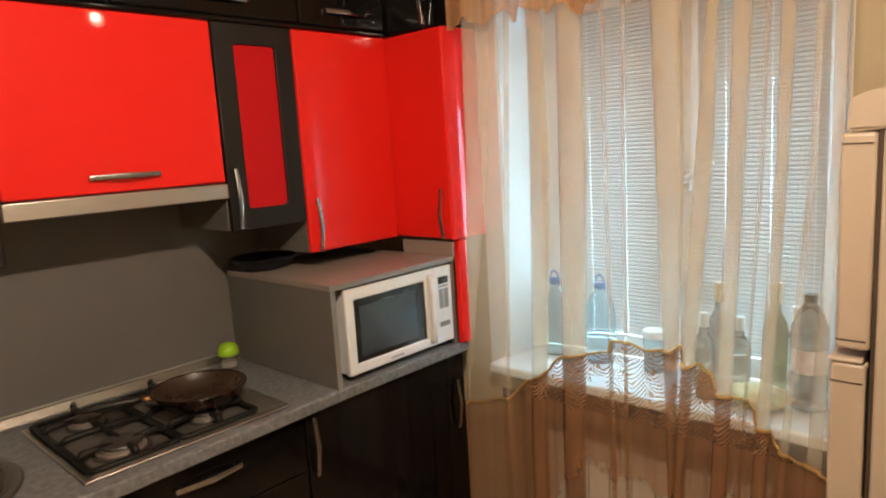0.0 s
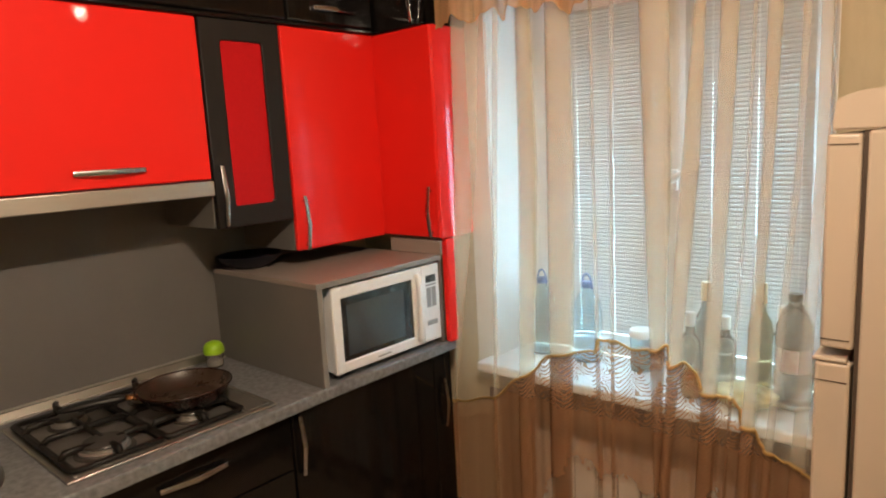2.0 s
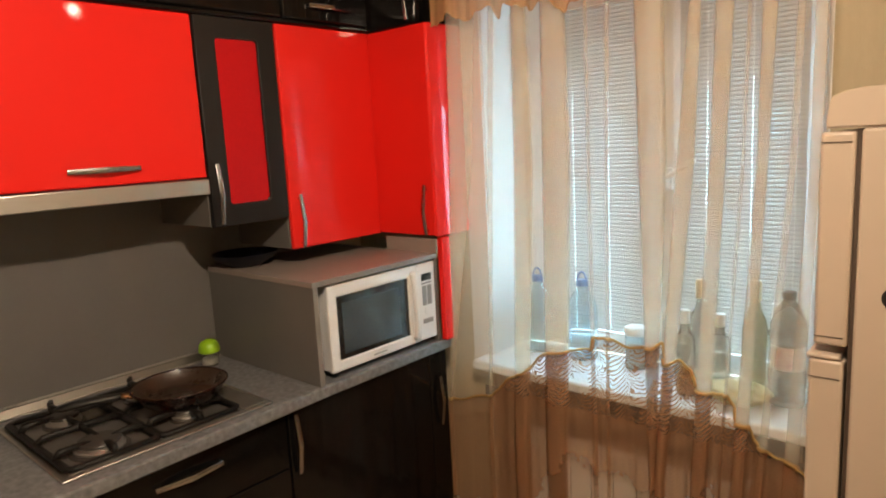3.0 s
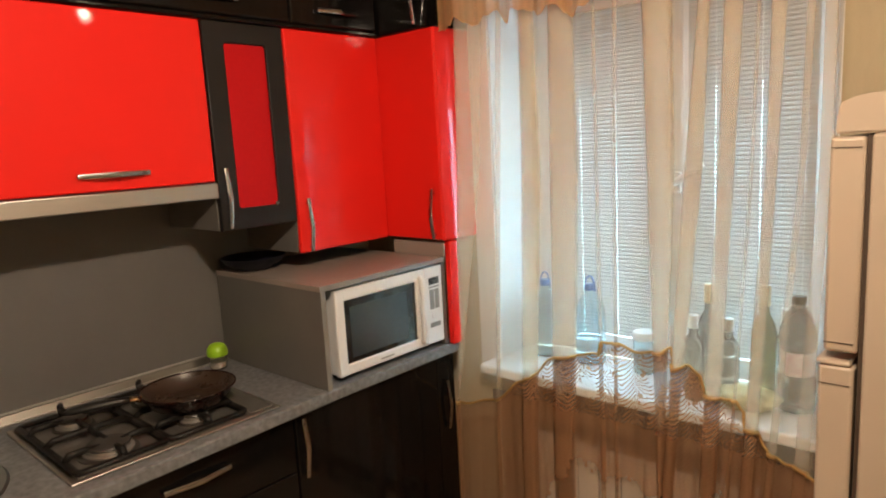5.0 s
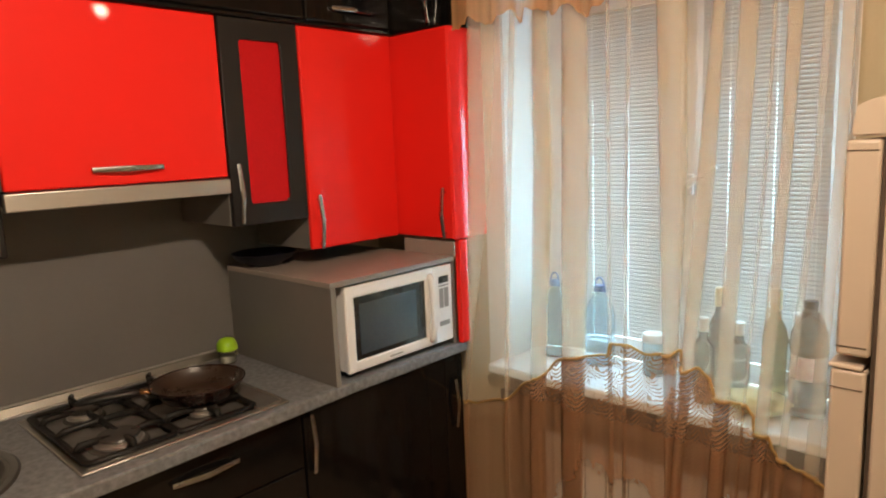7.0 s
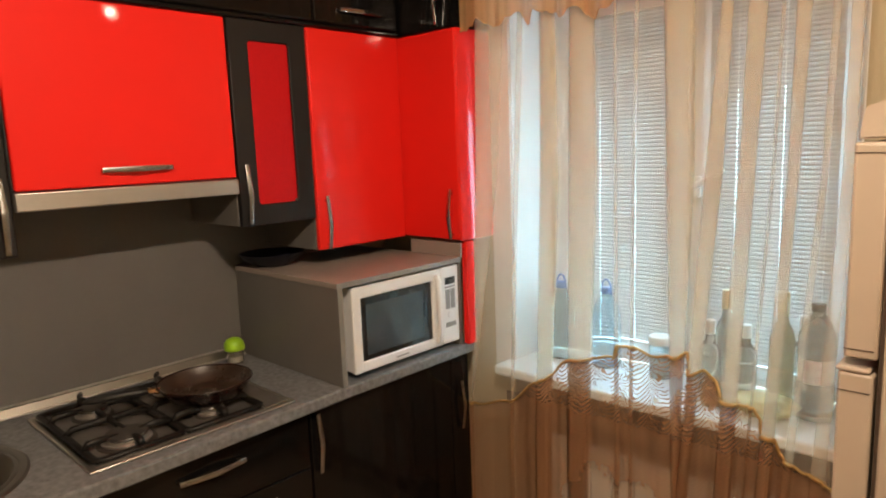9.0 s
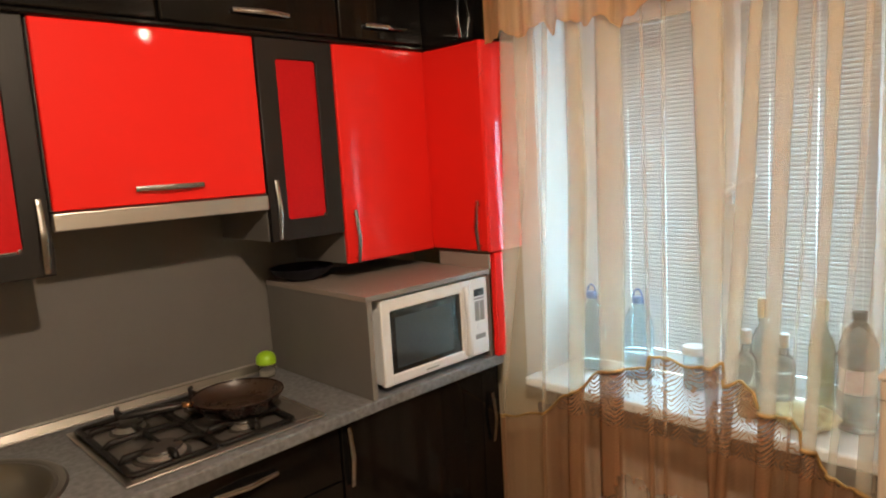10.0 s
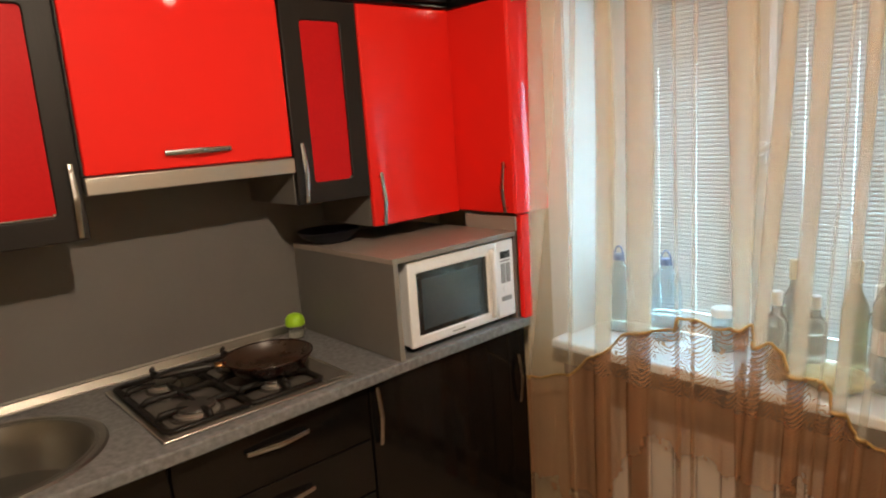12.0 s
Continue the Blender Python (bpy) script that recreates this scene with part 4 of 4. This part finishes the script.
part("body", lathe([(0, 0.005), (0.037, 0), (0.049, 0.006), (0.050, 0.10), (0.0445, 0.112), (0.0445, 0.185), (0.050, 0.195), (0.048, 0.245), (0.032, 0.290), (0.017, 0.312), (0.017, 0.335), (0, 0.335)], BIG, 36), DARK_GLASS, c)
part("label", lathe([(0.0448, 0.114), (0.0452, 0.115), (0.0452, 0.182), (0.0448, 0.183)], BIG, 36), LABEL_PINK, c, "pink and white wrap label")
part("cap", lathe([(0.0175, 0.318), (0.0188, 0.319), (0.0188, 0.340), (0, 0.342)], BIG, 24), BAKELITE, c)
CUP = (1.228, 1.640, SZ)
c = thing("storage_jar", CUP, "pale plastic storage jar with a white lid on the sill", "jar")
part("jar_body", lathe([(0, 0), (0.034, 0), (0.037, 0.004), (0.038, 0.110), (0.035, 0.122), (0.0335, 0.121), (0.036, 0.108), (0.035, 0.006), (0, 0.005)], CUP, 32), PET, c)
part("contents", lathe([(0, 0.0055), (0.0335, 0.0065), (0.0345, 0.075), (0.015, 0.080), (0, 0.079)], CUP, 32), WHITE_POWDER, c, "white powder inside")
part("lid", lathe([(0.0392, 0.120), (0.0405, 0.122), (0.0405, 0.140), (0.037, 0.146), (0, 0.147)], CUP, 32), WHITE_PLASTIC, c, "white screw lid")
# amber glass jug behind the curtain's edge
c = thing("glass_jug", (1.458, 1.500, SZ), "small amber glass jug with a loop handle on the sill", "jug")
part("body", lathe([(0, 0), (0.024, 0), (0.029, 0.004), (0.033, 0.030), (0.028, 0.062), (0.022, 0.076), (0.025, 0.086), (0.0235, 0.086), (0.0205, 0.076), (0.0265, 0.060), (0.031, 0.030), (0.027, 0.006), (0, 0.004)], (1.458, 1.500, SZ), 36), AMBER, c)
part("handle", tube([(1.458 + 0.024 + 0.026 * math.sin(math.pi * i / 12), 1.500, SZ + 0.080 - 0.052 * i / 12) for i in range(13)], 0.0036, 8), AMBER, c)
# crumpled packet
add = bmesh.new()
bmesh.ops.create_icosphere(add, subdivisions=4, radius=1.0)
for v in add.verts:
    n = noise.noise(v.co * 2.1) * 0.22 + noise.noise(v.co * 5.0) * 0.10
    v.co = Vector((v.co.x * 0.085 * (1 + n), v.co.y * 0.055 * (1 + n), max(-0.9, v.co.z) * 0.036 * (1 + n)))
low = min(v.co.z for v in add.verts)
for v in add.verts:
    v.co += Vector((1.610, 1.505, SZ - low))
smooth(add, 60)
lone("plastic_packet", add, BAG, (1.610, 1.505, SZ), "crumpled pale yellow plastic packet on the sill", "packet")


# ---- curtain ----
CURT_Y, CTOP = 1.372, 2.44
LEVELS = (1.93, 1.507, 0.98)
# pleats: left and right side at three heights, and the layers of cloth folded there
PLEATS = [((0.668, 0.652, 0.622), (0.779, 0.749, 0.660), 3), ((0.845, 0.822, 0.800), (0.862, 0.838, 0.812), 3), ((0.945, 0.939, 0.919), (0.992, 1.001, 0.975), 5),
          ((1.054, 1.048, 1.040), (1.133, 1.139, 1.120), 5), ((1.200, 1.202, 1.204), (1.206, 1.208, 1.214), 3), ((1.266, 1.262, 1.258), (1.276, 1.269, 1.266), 3), ((1.360, 1.372, 1.388), (1.440, 1.447, 1.428), 5),
          ((1.515, 1.482, 1.447), (1.540, 1.525, 1.479), 5), ((1.583, 1.572, 1.547), (1.624, 1.608, 1.585), 5), ((1.660, 1.650, 1.622), (1.666, 1.655, 1.627), 3),
          ((1.696, 1.690, 1.661), (1.727, 1.713, 1.689), 5), ((1.773, 1.765, 1.727), (1.788, 1.777, 1.743), 3), ((1.811, 1.810, 1.786), (1.836, 1.832, 1.815), 3)]
LEFT, RIGHT = (0.658, 0.642, 0.606), (1.852, 1.848, 1.840)
EDGE = [(0.60, 0.619), (0.661, 0.626), (0.783, 0.671), (0.906, 0.770), (0.935, 0.790), (1.035, 0.879), (1.044, 0.887), (1.205, 0.922), (1.216, 0.965), (1.265, 0.968), (1.321, 0.950), (1.409, 0.963),
        (1.430, 0.983), (1.444, 0.921), (1.485, 0.940), (1.513, 0.916), (1.546, 0.860), (1.620, 0.862), (1.643, 0.835), (1.650, 0.789), (1.681, 0.788), (1.704, 0.746), (1.726, 0.729), (1.768, 0.715), (1.86, 0.690)]


def at_height(three, z):
    """A place along the cloth between its three known heights; it runs straight on above them and hangs plumb far below."""
    hi, mid, low = LEVELS
    z = max(z, 0.55)
    if z > mid:
        return three[1] + (three[0] - three[1]) * min(1.3, (z - mid) / (hi - mid))
    return three[1] + (three[2] - three[1]) * (mid - z) / (mid - low)


def cloth_line(z):
    """The curtain's line seen from above at height z: flat runs between pleats laid in layers."""
    pts = []
    sway = 0.010 * max(0.0, 1.0 - z)
    last = at_height(LEFT, z) - (0.012 * math.sin(5.0 * (0.75 - z)) if z < 0.75 else 0.0)
    for k, (lefts, rights, layers) in enumerate(PLEATS):
        x0, x1 = at_height(lefts, z), at_height(rights, z)
        for i in range(9):
            s = i / 9
            wave = math.sin(s * math.pi * (3 if x0 - last > 0.05 else 1) + k * 1.7 + 1.3 * z)
            pts.append((last + (x0 - last) * s, CURT_Y + 0.005 * wave * math.sin(math.pi * s) + 0.002 * math.sin(9 * z + 3 * k)))
        y = CURT_Y
        for n in range(layers):
            a, b = (x0, x1) if n % 2 == 0 else (x1, x0)
            # each layer ends a little short of the last, so that the sides are soft
            slack = (x1 - x0) * (0.08 * n + 0.06 * math.sin(2.3 * n + k + 1.5 * z))
            for i in range(6):
                s = i / 5
                bulge = 0.0025 * math.sin(math.pi * s)
                x = a + (b - a) * s
                x += (slack if a < b else -slack) * (1 - s) * 0.5 - (slack if a < b else -slack) * s * 0.5
                pts.append((x, y - bulge - sway * 0.2 * math.sin(3 * s + k)))
            if n < layers - 1:
                pts.append((b + (0.0012 if b > a else -0.0012), y - 0.0025))
            y -= 0.005
        last = x1
    end = at_height(RIGHT, z)
    for i in range(8):
        s = i / 7
        pts.append((last + (end - last) * s, CURT_Y - 0.020 + 0.004 * math.sin(s * 5)))
    return [Vector((x, y, z)) for x, y in pts]


_lines = {}


def cloth_at(k, z):
    """Point k of the cloth at height z."""
    lo = math.floor(z * 50)
    for key in (lo, lo + 1):
        if key not in _lines:
            _lines[key] = cloth_line(key / 50)
    p = _lines[lo][k].lerp(_lines[lo + 1][k], z * 50 - lo)
    p.z = z
    return p


def cloth_rows(top, low, n):
    """Rows between two heights that may change from point to point along the cloth."""
    return [[cloth_at(k, t + (b - t) * j / n) for k, (t, b) in enumerate(zip(top, low))] for j in range(n + 1)]


base = cloth_line(0.88)
edge = [lerp(EDGE, b.x) for b in base]
c = thing("curtain", (1.25, CURT_Y, 0.03), "white sheer curtain with a scalloped brown lower part edged in gold", "curtain")
part("sheer_panel", sheet(cloth_rows([CTOP] * len(base), edge, 50)), TULLE, c, "white tulle upper part")
part("lower_panel", sheet(cloth_rows([e - 0.001 for e in edge], [0.03] * len(base), 26)), ORGANZA, c, "brown embroidered organza lower part")
part("edge_cord", tube([cloth_at(k, e) + Vector((0, -0.003, 0)) for k, e in enumerate(edge)], 0.0044, 8), GOLD_CORD, c, "gold braided edging")
part("header_tape", sheet([[p + Vector((0, -0.002, 0)) for p in cloth_line(CTOP)], [p + Vector((0, -0.002, 0)) for p in cloth_line(CTOP - 0.04)]]), TULLE, c)

# scalloped valance in front of the curtain's top
HEM = [(0.640, 1.990), (0.689, 1.999), (0.727, 2.020), (0.765, 1.996), (0.810, 1.986), (0.857, 2.010), (0.891, 2.021), (0.927, 1.972), (0.957, 2.010), (1.010, 2.000), (1.059, 1.977), (1.089, 2.004),
       (1.165, 1.956), (1.202, 1.980), (1.260, 2.020), (1.330, 1.995), (1.400, 2.030), (1.480, 2.005), (1.560, 2.045), (1.650, 2.020), (1.740, 2.060), (1.850, 2.040)]
c = thing("valance", (1.2, CURT_Y - 0.05, 2.0), "short amber organza valance with scalloped hem", "valance")
rows = []
for j in range(15):
    row = []
    for i in range(181):
        x = 0.638 + (1.850 - 0.638) * i / 180
        z = CTOP + (lerp(HEM, x) + 0.004 * math.sin(i * 1.1) - CTOP) * j / 14
        row.append(Vector((x, CURT_Y - 0.055 + 0.010 * math.sin(i * 0.36 + 0.4 * j / 14) + 0.004 * math.sin(i * 0.9), z)))
    rows.append(row)
part("cloth", sheet(rows), VALANCE, c)
part("hem_cord", tube([p + Vector((0, -0.002, 0)) for p in rows[-1]], 0.0022, 6), VALANCE, c)
rod = thing("curtain_rail", (1.25, CURT_Y, CTOP), "white curtain rail fixed under the ceiling", "curtain rail")
part("rail", box(0.60, 1.90, CURT_Y - 0.065, CURT_Y + 0.03, CTOP + 0.001, CTOP + 0.028, 0.003), PVC, rod)
for x in (0.75, 1.25, 1.78):
    part("bracket", box(x, x + 0.03, CURT_Y - 0.02, CURT_Y + 0.02, CTOP + 0.0285, ROOM_Z - 0.0005, 0.001), PVC, rod)


# ---- ceiling spot bar, above the viewer ----
c = thing("ceiling_spot_bar", (2.12, 0.36, 2.36), "chrome ceiling bar with two lit warm lamp heads", "ceiling lamp")
part("bar", box(2.10, 2.14, -0.16, 1.02, ROOM_Z - 0.0285, ROOM_Z - 0.0005, 0.004), CHROME, c)
for head in HEADS:
    h = Vector(head)
    a = part("arm", tube([(2.12, h.y, ROOM_Z - 0.028), (2.118, h.y, h.z + 0.05), h - AIM * 0.045], 0.007, 10), CHROME, c)
    turn = AIM.to_track_quat("Z", "Y").to_matrix().to_4x4()
    part("shade", lathe([(0, -0.05), (0.018, -0.05), (0.024, -0.04), (0.036, 0.010), (0.041, 0.036), (0.039, 0.036), (0.034, 0.010), (0.022, -0.036), (0, -0.036)], h, 32, tilt=turn), CHROME, a)
    part("bulb", lathe([(0, -0.035), (0.016, -0.034), (0.024, -0.010), (0.031, 0.012), (0.030, 0.022), (0.020, 0.028), (0, 0.030)], h, 24, tilt=turn), BULB_GLOW, a, "lit warm bulb")


# ---- outside ----
lone("ground", box(-400, 400, 3.0, 800, -3.2, -3.0, 0), GROUND, (0, 50, -3.2), "dull ground outside below the window", "ground", kind="structure")

# brown wall tiles below the sill
tile_bm = box(-0.056, 0.056, -0.004, 0.0, -0.023, 0.023, 0.002, 1)
tile_me = bpy.data.meshes.new("tile")
tile_bm.to_mesh(tile_me)
tile_bm.free()
tile_me.materials.append(BRICK_DARK)
rng = random.Random(5)
for row in range(15):
    for k in range(11):
        if rng.random() < 0.55:
            continue
        ob = new("tile", tile_me)
        ob.parent = wall
        ob.location = Vector((0.745 + 0.118 * k + (0.059 if row % 2 else 0) - 0.02, WALL_Y + 0.0035, 0.735 - 0.050 * row)) - ORIGIN[wall]
